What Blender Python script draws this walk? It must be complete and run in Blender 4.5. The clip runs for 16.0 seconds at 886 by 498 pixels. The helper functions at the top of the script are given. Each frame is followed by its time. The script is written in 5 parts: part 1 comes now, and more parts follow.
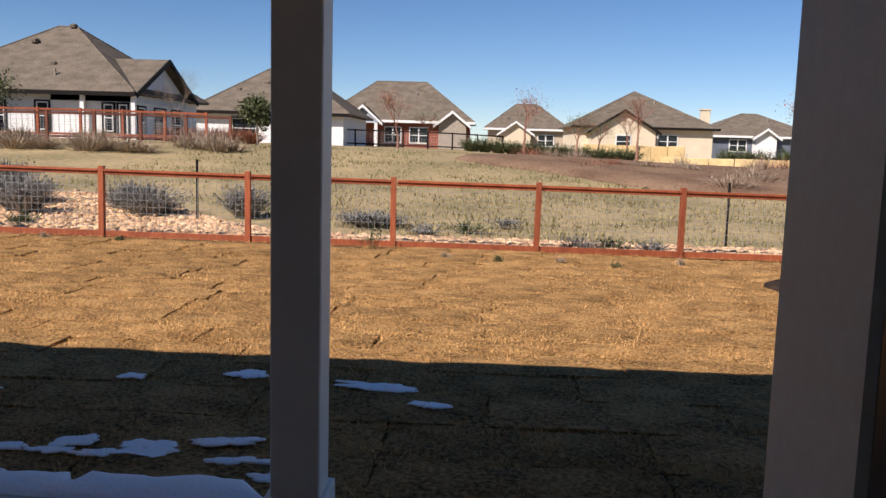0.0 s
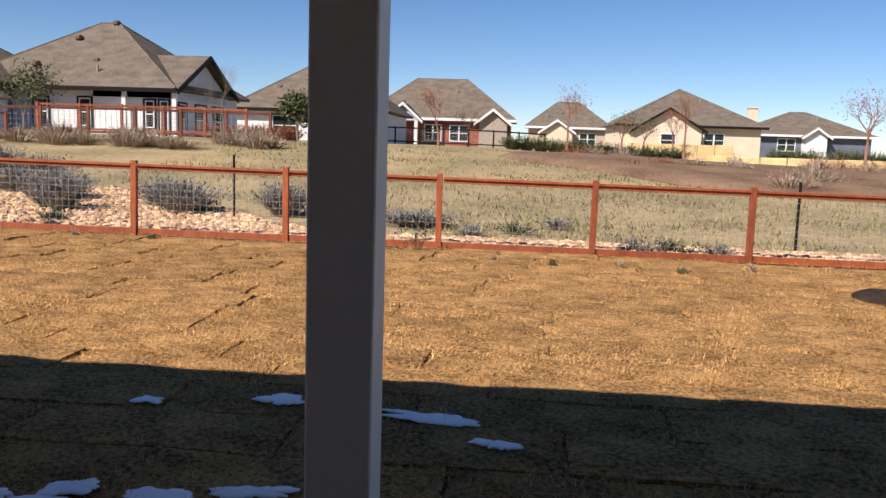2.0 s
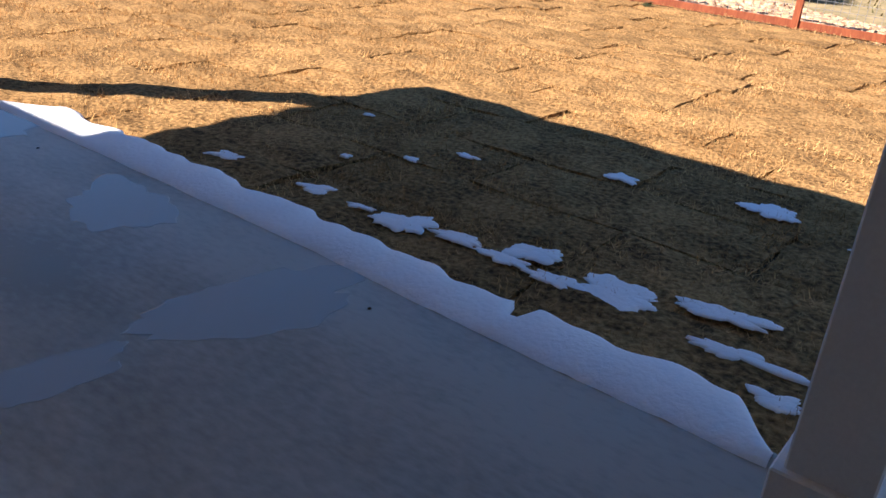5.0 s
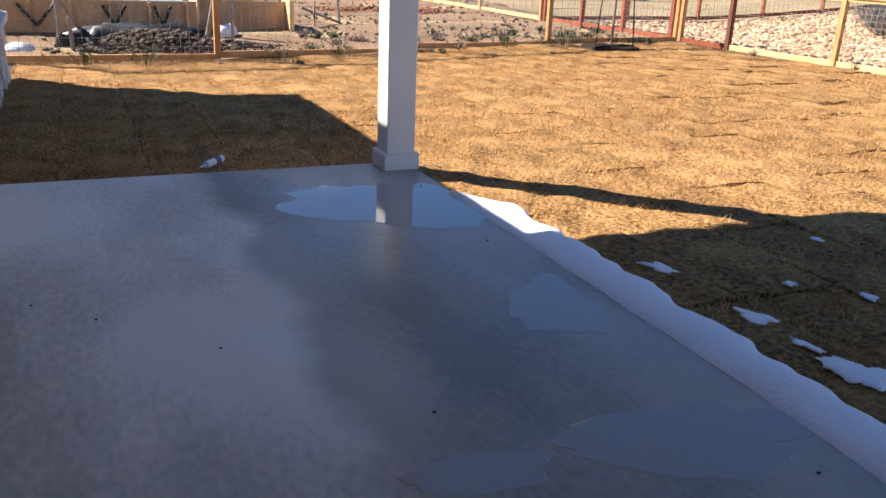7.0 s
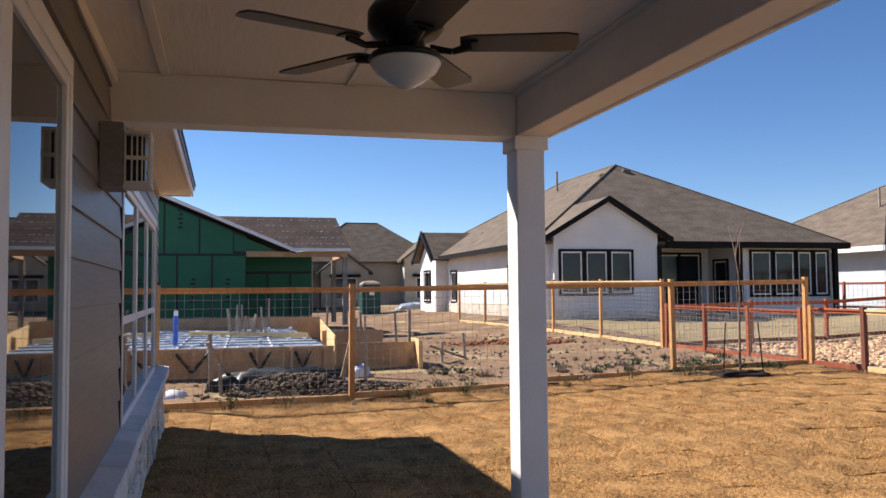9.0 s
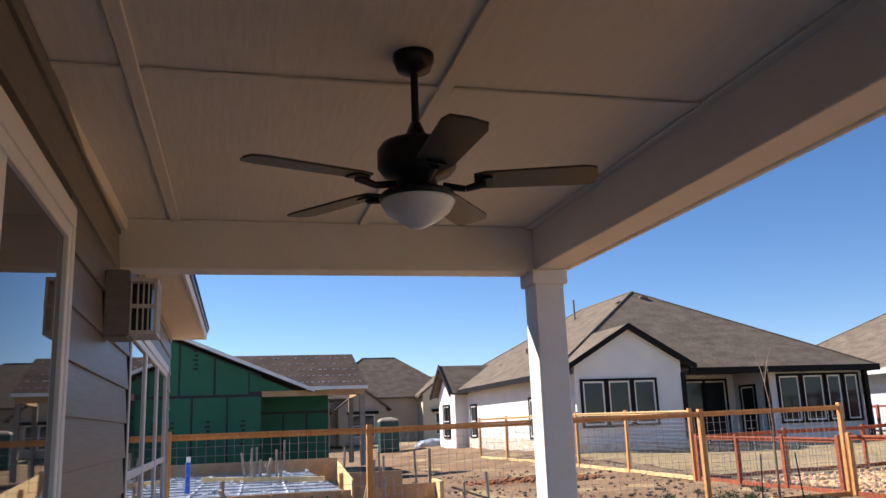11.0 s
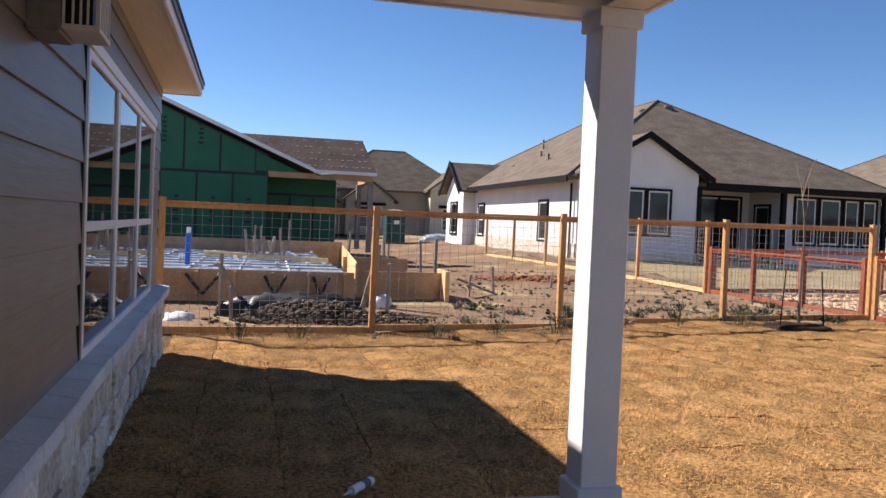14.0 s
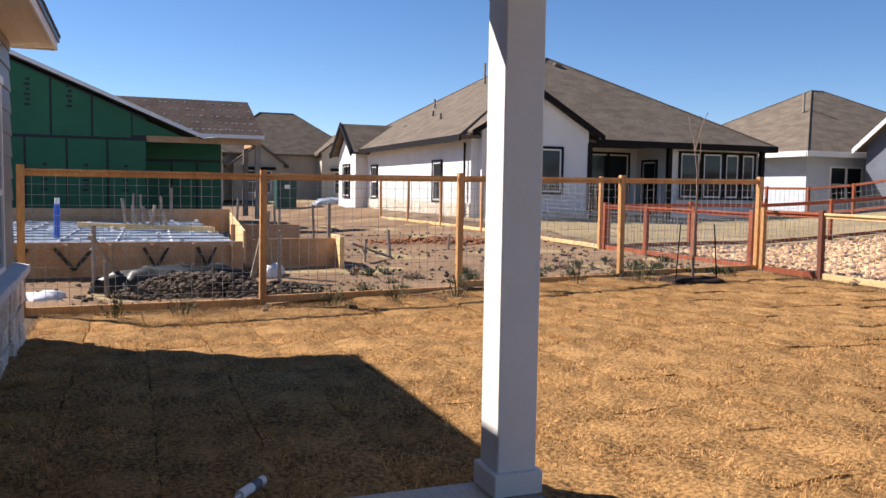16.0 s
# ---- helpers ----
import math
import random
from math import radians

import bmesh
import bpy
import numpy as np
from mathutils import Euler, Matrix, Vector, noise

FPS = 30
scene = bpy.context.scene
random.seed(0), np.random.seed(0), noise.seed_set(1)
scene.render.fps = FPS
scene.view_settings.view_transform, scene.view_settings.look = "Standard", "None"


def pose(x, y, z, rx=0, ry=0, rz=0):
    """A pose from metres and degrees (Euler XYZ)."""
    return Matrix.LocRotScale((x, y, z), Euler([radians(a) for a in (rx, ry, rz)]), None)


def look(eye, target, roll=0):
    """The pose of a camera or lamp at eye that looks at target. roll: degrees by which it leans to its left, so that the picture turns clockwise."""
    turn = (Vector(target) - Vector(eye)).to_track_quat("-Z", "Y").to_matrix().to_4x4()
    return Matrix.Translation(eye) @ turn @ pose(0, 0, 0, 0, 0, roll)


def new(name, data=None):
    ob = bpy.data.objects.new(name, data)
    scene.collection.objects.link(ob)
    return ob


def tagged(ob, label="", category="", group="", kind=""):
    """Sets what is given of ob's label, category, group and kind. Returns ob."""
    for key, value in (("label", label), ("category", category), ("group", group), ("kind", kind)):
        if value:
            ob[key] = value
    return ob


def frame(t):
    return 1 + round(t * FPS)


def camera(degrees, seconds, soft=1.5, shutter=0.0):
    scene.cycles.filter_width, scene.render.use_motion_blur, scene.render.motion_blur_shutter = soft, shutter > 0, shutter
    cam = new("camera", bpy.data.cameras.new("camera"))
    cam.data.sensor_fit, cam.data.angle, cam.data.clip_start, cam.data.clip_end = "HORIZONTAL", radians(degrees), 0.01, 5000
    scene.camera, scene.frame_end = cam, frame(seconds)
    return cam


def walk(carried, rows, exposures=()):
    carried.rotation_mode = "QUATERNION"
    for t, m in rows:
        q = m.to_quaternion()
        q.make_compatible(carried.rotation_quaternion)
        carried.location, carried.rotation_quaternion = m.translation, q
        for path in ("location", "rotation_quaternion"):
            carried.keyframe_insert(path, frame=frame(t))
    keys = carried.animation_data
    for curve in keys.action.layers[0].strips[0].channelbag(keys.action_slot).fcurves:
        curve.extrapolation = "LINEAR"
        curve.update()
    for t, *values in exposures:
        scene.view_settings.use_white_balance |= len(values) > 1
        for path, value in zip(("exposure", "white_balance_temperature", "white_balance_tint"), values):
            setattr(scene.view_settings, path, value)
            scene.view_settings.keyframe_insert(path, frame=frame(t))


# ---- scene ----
cam = camera(56.8, 16.0)
PATH = [
    (0, (0.494, 0.126, 1.611), (2.478, 0.094, 1.362), 1.6),
    (0.5, (0.656, 0.153, 1.582), (2.642, 0.222, 1.356), 2.3),
    (1, (0.914, 0.179, 1.565), (2.898, 0.276, 1.328), 2.9),
    (1.5, (1.177, 0.259, 1.573), (3.159, 0.289, 1.313), 2.1),
    (2, (1.36, 0.286, 1.546), (3.343, 0.346, 1.291), 1.8),
    (2.5, (1.602, 0.246, 1.48), (3.57, 0.49, 1.218), 3.6),
    (3, (1.709, 0.253, 1.452), (3.614, 0.701, 1.04), 4.3),
    (3.2, (1.734, 0.282, 1.432), (3.594, 0.801, 0.914), 4.0),
    (5.3, (1.944, 0.679, 1.382), (3.412, 1.746, 0.544), 5.5),
    (5.5, (1.964, 0.724, 1.398), (3.384, 1.858, 0.563), 5.2),
    (6, (2.01, 0.785, 1.364), (3.289, 2.116, 0.594), 4.0),
    (6.3, (1.948, 0.806, 1.374), (3.123, 2.249, 0.642), 3.4),
    (6.5, (1.943, 0.823, 1.386), (3.031, 2.343, 0.675), 3.2),
    (7, (1.888, 0.832, 1.405), (2.759, 2.507, 0.746), 2.5),
    (7.5, (1.851, 0.818, 1.436), (2.568, 2.603, 0.888), 1.8),
    (8, (1.84, 0.826, 1.467), (2.487, 2.682, 1.095), 1.2),
    (8.5, (1.814, 0.792, 1.533), (2.449, 2.683, 1.391), 0.3),
    (9, (1.801, 0.777, 1.61), (2.436, 2.671, 1.712), -0.5),
    (9.5, (1.789, 0.755, 1.649), (2.397, 2.637, 1.95), -1.7),
    (9.7, (1.78, 0.774, 1.679), (2.375, 2.648, 2.042), -1.9),
    (11.8, (1.922, 1.198, 1.67), (2.513, 3.06, 2.094), -2.2),
    (12, (1.936, 1.283, 1.632), (2.547, 3.15, 2.008), -1.9),
    (12.5, (1.986, 1.502, 1.631), (2.636, 3.383, 1.823), -1.2),
    (13, (1.95, 1.725, 1.572), (2.582, 3.621, 1.606), -0.3),
    (13.5, (2.0, 1.925, 1.471), (2.588, 3.834, 1.457), 1.0),
    (14, (2.084, 2.079, 1.512), (2.665, 3.991, 1.451), 2.4),
    (14.5, (2.074, 2.145, 1.528), (2.646, 4.058, 1.409), 1.6),
    (15, (2.082, 2.347, 1.519), (2.67, 4.253, 1.374), -0.5),
    (15.5, (2.152, 2.5, 1.52), (2.8, 4.384, 1.35), -0.7),
    (16, (2.244, 2.586, 1.507), (3.066, 4.403, 1.361), 0.9),
]
EXPOSURES = [(0.0, 0.5, 6500, 17), (0.5, 0.45, 6500, 17), (1.5, 0.58, 6500, 17), (2.5, 0.70, 6500, 17), (3.2, 0.92, 6500, 17), (5.3, 1.42, 6500, 17), (7.0, 1.45, 6500, 17), (7.5, 1.4, 6500, 17), (8.5, 0.95, 6500, 17), (9.0, 0.92, 6500, 17), (12.0, 1.08, 6500, 17), (13.0, 0.9, 6500, 17), (16.0, 0.92, 6500, 17)]
# the plot's axes stand 3.4 degrees off the house's
PLOT = pose(0, 0, 0, 0, 0, 3.4)
walk(cam, [(t, PLOT @ look(eye, target, roll)) for t, eye, target, roll in PATH], EXPOSURES)

# ---- world and sun ----
world = bpy.data.worlds.new("sky")
scene.world = world
world.use_nodes = True
SUN_DIR = Vector((0.735 * math.cos(radians(41.0)), -0.678 * math.cos(radians(41.0)), -math.sin(radians(41.0))))
wn = world.node_tree.nodes
sky = wn.new("ShaderNodeTexSky")
sky.sky_type, sky.sun_disc = "NISHITA", False
sky.sun_elevation, sky.sun_rotation = radians(41.0), math.atan2(-0.735, 0.678)
sky.air_density, sky.dust_density, sky.ozone_density = 0.7, 0.0, 3.0
clear = wn.new("ShaderNodeHueSaturation")
clear.inputs["Saturation"].default_value = 1.16
world.node_tree.links.new(sky.outputs[0], clear.inputs["Color"])
world.node_tree.links.new(clear.outputs[0], wn["Background"].inputs[0])
wn["Background"].inputs[1].default_value = 0.072
sun = new("sun", bpy.data.lights.new("sun", "SUN"))
sun.data.energy, sun.data.angle, sun.data.color = 4.9, radians(0.55), (1.0, 0.94, 0.84)
sun.matrix_world = look((0, 0, 20), Vector((0, 0, 20)) + SUN_DIR)


# ---- materials ----
def material(name, c1, c2, scale=8.0, rough=0.8, bump=0.2, metal=0.0, fine=60.0, stretch=(1, 1, 1), per=0.0, spec=0.4, stain=0.5):
    """Two-scale noise between two colours, with relief; per: how far single pieces differ in brightness."""
    m = bpy.data.materials.new(name)
    m.use_nodes = True
    n, l = m.node_tree.nodes, m.node_tree.links
    b = n["Principled BSDF"]
    co = n.new("ShaderNodeTexCoord")
    mp = n.new("ShaderNodeMapping")
    mp.inputs["Scale"].default_value = stretch
    l.new(co.outputs["Object"], mp.inputs[0])
    big, small = n.new("ShaderNodeTexNoise"), n.new("ShaderNodeTexNoise")
    for t, sc in ((big, scale), (small, fine)):
        t.inputs["Scale"].default_value = sc
        t.inputs["Detail"].default_value = 6
        l.new(mp.outputs[0], t.inputs["Vector"])
    mixn = n.new("ShaderNodeMath")
    mixn.operation = "MULTIPLY_ADD"
    l.new(big.outputs[0], mixn.inputs[0])
    mixn.inputs[1].default_value = stain * 2
    sub = n.new("ShaderNodeMath")
    sub.operation = "MULTIPLY_ADD"
    l.new(small.outputs[0], sub.inputs[0])
    sub.inputs[1].default_value = (1 - stain) * 2
    sub.inputs[2].default_value = -0.5
    l.new(sub.outputs[0], mixn.inputs[2])
    ramp = n.new("ShaderNodeValToRGB")
    ramp.color_ramp.elements[0].position, ramp.color_ramp.elements[1].position = 0.25, 0.75
    ramp.color_ramp.elements[0].color, ramp.color_ramp.elements[1].color = (*c1, 1), (*c2, 1)
    l.new(mixn.outputs[0], ramp.inputs[0])
    out = ramp.outputs[0]
    if per:
        info, hsv, rng = n.new("ShaderNodeObjectInfo"), n.new("ShaderNodeHueSaturation"), n.new("ShaderNodeMapRange")
        rng.inputs["To Min"].default_value, rng.inputs["To Max"].default_value = 1 - per, 1 + per
        l.new(info.outputs["Random"], rng.inputs[0])
        l.new(rng.outputs[0], hsv.inputs["Value"])
        l.new(out, hsv.inputs["Color"])
        out = hsv.outputs[0]
    l.new(out, b.inputs["Base Color"])
    b.inputs["Roughness"].default_value, b.inputs["Metallic"].default_value = rough, metal
    b.inputs["Specular IOR Level"].default_value = spec
    if bump:
        bp = n.new("ShaderNodeBump")
        bp.inputs["Strength"].default_value, bp.inputs["Distance"].default_value = bump, 0.02
        l.new(small.outputs[0], bp.inputs["Height"])
        l.new(bp.outputs[0], b.inputs["Normal"])
    return m


def island_vary(m, amount):
    """Lets the loose pieces of one mesh differ in brightness."""
    n, l = m.node_tree.nodes, m.node_tree.links
    base = n["Principled BSDF"].inputs["Base Color"]
    src = base.links[0].from_socket
    geo, hsv, rng = n.new("ShaderNodeNewGeometry"), n.new("ShaderNodeHueSaturation"), n.new("ShaderNodeMapRange")
    rng.inputs["To Min"].default_value, rng.inputs["To Max"].default_value = 1 - amount, 1 + amount
    l.new(geo.outputs["Random Per Island"], rng.inputs[0])
    l.new(rng.outputs[0], hsv.inputs["Value"])
    l.new(src, hsv.inputs["Color"])
    l.new(hsv.outputs[0], base)
    return m


SOD = material("dormant_sod", (0.092, 0.05, 0.021), (0.48, 0.275, 0.108), 2.2, 0.95, 1.0, fine=34, per=0.14, spec=0.05, stain=0.4)
BLADE = island_vary(material("straw_grass", (0.34, 0.176, 0.062), (0.73, 0.435, 0.180), 1.1, 0.9, 0, fine=7, spec=0.05), 0.42)
EARTH = material("dark_soil", (0.06, 0.04, 0.025), (0.13, 0.09, 0.055), 3, 0.95, 0.6, spec=0.1)
FIELD = material("field_grass", (0.20, 0.165, 0.085), (0.40, 0.30, 0.165), 0.3, 0.95, 0.5, fine=5, spec=0.1)
DIRT = material("site_dirt", (0.15, 0.093, 0.054), (0.29, 0.195, 0.118), 0.5, 0.95, 0.9, fine=9, spec=0.1)
REDDIRT = material("red_clay", (0.20, 0.075, 0.035), (0.32, 0.15, 0.08), 1.5, 0.95, 0.8, fine=12, spec=0.1)
CLOD = island_vary(material("clay_clods", (0.065, 0.052, 0.040), (0.17, 0.132, 0.096), 3, 0.95, 0.6, spec=0.1), 0.4)
MULCH = material("bark_mulch", (0.12, 0.07, 0.045), (0.24, 0.155, 0.10), 0.6, 0.95, 0.9, fine=10, spec=0.1)
DARKMULCH = material("dark_mulch", (0.022, 0.016, 0.012), (0.06, 0.04, 0.03), 8, 0.95, 0.9, spec=0.1)
RIVER = island_vary(material("river_rock", (0.42, 0.24, 0.125), (0.66, 0.44, 0.27), 2, 0.8, 0.2), 0.45)
SNOW = material("old_snow", (0.93, 0.94, 0.955), (0.975, 0.98, 0.985), 6, 0.6, 0.3, fine=40, spec=0.3)
PAINT = material("warm_white_paint", (0.78, 0.755, 0.72), (0.85, 0.825, 0.79), 3, 0.55, 0.05, fine=90)
CEILING = material("ceiling_paint", (0.76, 0.70, 0.61), (0.82, 0.76, 0.67), 2, 0.7, 0.22, fine=30, stretch=(1, 0.12, 1))
TRIM = material("white_trim", (0.74, 0.73, 0.71), (0.80, 0.79, 0.77), 4, 0.4, 0.03)
SIDING = material("taupe_siding", (0.155, 0.138, 0.122), (0.205, 0.184, 0.164), 1.5, 0.42, 0.16, fine=22, stretch=(1, 0.12, 1.6), per=0.05)
LIME = material("limestone", (0.50, 0.37, 0.22), (0.88, 0.84, 0.76), 5, 0.85, 0.8, fine=30, per=0.22)
SILLSTONE = material("sill_stone", (0.62, 0.60, 0.57), (0.76, 0.74, 0.71), 5, 0.8, 0.3, fine=50, per=0.08)
MORTAR = material("mortar", (0.40, 0.37, 0.33), (0.52, 0.49, 0.44), 12, 0.95, 0.4)
BLACK = material("black_metal", (0.010, 0.009, 0.009), (0.02, 0.018, 0.017), 10, 0.35, 0.02, metal=0.3)
BLADEWOOD = material("dark_blade", (0.022, 0.016, 0.013), (0.05, 0.035, 0.028), 6, 0.38, 0.06, stretch=(1, 8, 1))
OPAL = material("opal_glass", (0.80, 0.78, 0.74), (0.84, 0.82, 0.78), 4, 0.25, 0)
RED = material("redwood_stain", (0.22, 0.05, 0.018), (0.36, 0.095, 0.035), 4, 0.7, 0.25, fine=30, stretch=(1, 1, 0.25), per=0.15)
DARKRED = material("dark_redwood", (0.10, 0.03, 0.016), (0.19, 0.06, 0.03), 4, 0.7, 0.25, fine=30, stretch=(1, 1, 0.25))
CEDAR = material("new_cedar", (0.46, 0.22, 0.075), (0.66, 0.37, 0.145), 4, 0.7, 0.25, fine=30, stretch=(1, 1, 0.25), per=0.15)
PINE = material("yellow_pine", (0.62, 0.40, 0.17), (0.78, 0.56, 0.28), 4, 0.7, 0.2, fine=30, per=0.1)
GREYWOOD = material("grey_lumber", (0.22, 0.18, 0.145), (0.38, 0.32, 0.26), 5, 0.8, 0.3, fine=40, per=0.15)
FORMWOOD = material("form_board", (0.38, 0.22, 0.11), (0.56, 0.36, 0.20), 2, 0.8, 0.2, fine=30, per=0.12)
WIRE = material("galvanised_wire", (0.28, 0.27, 0.26), (0.42, 0.41, 0.39), 6, 0.5, 0, metal=0.5)
ROOF = material("shingle_roof", (0.105, 0.085, 0.066), (0.19, 0.155, 0.12), 1.2, 0.95, 0.5, fine=9, stretch=(1, 1, 2.5), spec=0.1)
DARKROOF = material("dark_shingle", (0.045, 0.032, 0.027), (0.09, 0.066, 0.055), 1.2, 0.95, 0.5, fine=9, spec=0.1)
STUCCO = material("white_stucco", (0.70, 0.69, 0.68), (0.80, 0.79, 0.78), 1, 0.9, 0.15, fine=50)
CREAM = material("cream_stucco", (0.60, 0.50, 0.36), (0.70, 0.60, 0.45), 0.6, 0.9, 0.15, fine=30)
TAN = material("tan_siding", (0.42, 0.34, 0.25), (0.52, 0.43, 0.33), 0.8, 0.9, 0.1)
BLUEGREY = material("blue_grey_siding", (0.10, 0.115, 0.15), (0.15, 0.17, 0.21), 0.8, 0.8, 0.1)
BRICK = material("red_brick", (0.20, 0.055, 0.035), (0.30, 0.10, 0.06), 2, 0.9, 0.2, fine=40)
YSTONE = material("yellow_stone", (0.52, 0.36, 0.16), (0.70, 0.52, 0.27), 0.8, 0.9, 0.4, fine=8)
DARKTRIM = material("dark_brown_trim", (0.008, 0.006, 0.006), (0.014, 0.011, 0.010), 4, 0.6, 0.02, spec=0.12)
SHEATH = material("green_sheathing", (0.010, 0.105, 0.050), (0.019, 0.150, 0.074), 0.8, 0.6, 0.05, per=0.06)
TAPE = material("black_tape", (0.008, 0.012, 0.012), (0.018, 0.022, 0.022), 6, 0.5, 0.02)
LINER = material("vapour_barrier", (0.16, 0.20, 0.26), (0.40, 0.46, 0.54), 2.5, 0.3, 0.7, fine=8)
BLUE = material("blue_pipe", (0.01, 0.09, 0.48), (0.015, 0.13, 0.60), 4, 0.35, 0)
TEAL = material("teal_plastic", (0.004, 0.045, 0.045), (0.007, 0.065, 0.062), 2, 0.5, 0)
TWIG = material("bare_twigs", (0.16, 0.115, 0.085), (0.28, 0.21, 0.16), 8, 0.9, 0)
REDTWIG = material("reddish_twigs", (0.20, 0.09, 0.06), (0.33, 0.17, 0.12), 8, 0.9, 0)
LEAF = island_vary(material("evergreen_leaf", (0.045, 0.06, 0.022), (0.11, 0.12, 0.05), 4, 0.8, 0), 0.5)
SAGE = island_vary(material("grey_shrub", (0.12, 0.115, 0.105), (0.24, 0.23, 0.21), 4, 0.9, 0), 0.4)
DRYBRUSH = island_vary(material("dry_brush", (0.26, 0.19, 0.13), (0.42, 0.33, 0.24), 4, 0.9, 0), 0.4)
RUST = island_vary(material("rust_leaf", (0.20, 0.07, 0.035), (0.33, 0.14, 0.08), 4, 0.9, 0), 0.4)
PLASTIC = material("white_plastic", (0.72, 0.73, 0.74), (0.80, 0.80, 0.80), 6, 0.4, 0)
VENT = material("vent_paint", (0.60, 0.57, 0.52), (0.66, 0.63, 0.58), 6, 0.5, 0.03)
SHED = material("shed_siding", (0.46, 0.52, 0.60), (0.55, 0.60, 0.68), 2, 0.7, 0.05)
ROOMWALL = material("room_wall", (0.55, 0.53, 0.50), (0.6, 0.58, 0.55), 2, 0.9, 0.03)

# wet concrete: broad damp stains with smooth film where water stands
CONC = material("patio_concrete", (0.27, 0.245, 0.20), (0.48, 0.44, 0.37), 0.9, 0.5, 0.05, fine=38, stain=0.8, stretch=(1, 0.45, 1))
cn, cl = CONC.node_tree.nodes, CONC.node_tree.links
for node in cn:
    if node.type == "VALTORGB":
        node.color_ramp.elements[0].position, node.color_ramp.elements[1].position = 0.32, 0.62
wet, wco = cn.new("ShaderNodeTexNoise"), cn.new("ShaderNodeTexCoord")
wet.inputs["Scale"].default_value, wet.inputs["Detail"].default_value = 0.7, 3
wr = cn.new("ShaderNodeMapRange")
wr.inputs["From Min"].default_value, wr.inputs["From Max"].default_value = 0.4, 0.62
wr.inputs["To Min"].default_value, wr.inputs["To Max"].default_value = 0.33, 0.58
cl.new(wco.outputs["Object"], wet.inputs["Vector"])
cl.new(wet.outputs[0], wr.inputs[0])
cl.new(wr.outputs[0], cn["Principled BSDF"].inputs["Roughness"])
dsep, dmix, dk = cn.new("ShaderNodeSeparateXYZ"), cn.new("ShaderNodeMix"), cn.new("ShaderNodeMapRange")
dnoise, dsum = cn.new("ShaderNodeTexNoise"), cn.new("ShaderNodeMath")
dnoise.inputs["Scale"].default_value, dnoise.inputs["Detail"].default_value = 1.6, 5
cl.new(wco.outputs["Object"], dsep.inputs[0])
cl.new(wco.outputs["Object"], dnoise.inputs["Vector"])
dsum.operation = "MULTIPLY_ADD"
dsum.inputs[1].default_value = 0.45
cl.new(dnoise.outputs[0], dsum.inputs[0])
cl.new(dsep.outputs["X"], dsum.inputs[2])
dk.interpolation_type = "SMOOTHSTEP"
dk.inputs["From Min"].default_value, dk.inputs["From Max"].default_value = 2.66, 2.86
cl.new(dsum.outputs[0], dk.inputs[0])
dmix.data_type = "RGBA"
dinv = cn.new("ShaderNodeMath")
dinv.operation = "SUBTRACT"
dinv.inputs[0].default_value = 1.0
cl.new(dk.outputs[0], dinv.inputs[1])
dnear, dboth = cn.new("ShaderNodeMapRange"), cn.new("ShaderNodeMath")
dnear.inputs["From Min"].default_value, dnear.inputs["From Max"].default_value = 1.8, 3.4
cl.new(dsep.outputs["Y"], dnear.inputs[0])
dboth.operation = "MULTIPLY"
cl.new(dinv.outputs[0], dboth.inputs[0])
cl.new(dnear.outputs[0], dboth.inputs[1])
dry = cn.new("ShaderNodeHueSaturation")
dry.inputs["Value"].default_value, dry.inputs["Saturation"].default_value = 1.9, 0.8
conc_base = cn["Principled BSDF"].inputs["Base Color"]
damp = conc_base.links[0].from_socket
cl.new(damp, dry.inputs["Color"])
dmix.blend_type = "MIX"
cl.new(dboth.outputs[0], dmix.inputs["Factor"])
for sock in dmix.inputs:
    if sock.type == "RGBA" and not sock.links:
        cl.new(damp if sock.name == "A" else dry.outputs[0], sock)
for sock in dmix.outputs:
    if sock.type == "RGBA":
        cl.new(sock, conc_base)
WATER = bpy.data.materials.new("standing_water")
WATER.use_nodes = True
wb = WATER.node_tree.nodes["Principled BSDF"]
wb.inputs["Base Color"].default_value = (0.42, 0.40, 0.36, 1)
wb.inputs["Roughness"].default_value = 0.05
GLASS = bpy.data.materials.new("window_glass")
GLASS.use_nodes = True
gb = GLASS.node_tree.nodes["Principled BSDF"]
gb.inputs["Base Color"].default_value = (0.012, 0.014, 0.016, 1)
gb.inputs["Roughness"].default_value = 0.02
gb.inputs["IOR"].default_value = 1.9
PANE = bpy.data.materials.new("far_window_glass")
PANE.use_nodes = True
pb = PANE.node_tree.nodes["Principled BSDF"]
pb.inputs["Base Color"].default_value = (0.02, 0.024, 0.028, 1)
pb.inputs["Roughness"].default_value = 0.06
pb.inputs["IOR"].default_value = 1.35


# ---- mesh helpers ----
def mesh_of(name, verts, faces, mat, smooth=False):
    me = bpy.data.meshes.new(name)
    me.from_pydata([tuple(v) for v in verts], [], faces)
    me.materials.append(mat)
    if smooth:
        me.polygons.foreach_set("use_smooth", [True] * len(me.polygons))
    me.update()
    return me


def part(name, bm, mat, parent=None, label="", smooth=False):
    me = bpy.data.meshes.new(name)
    bm.normal_update()
    bm.to_mesh(me)
    bm.free()
    me.materials.append(mat)
    if smooth:
        me.polygons.foreach_set("use_smooth", [True] * len(me.polygons))
    ob = new(name, me)
    if parent is not None:
        ob.parent = parent
    if label:
        ob["label"] = label
    return ob


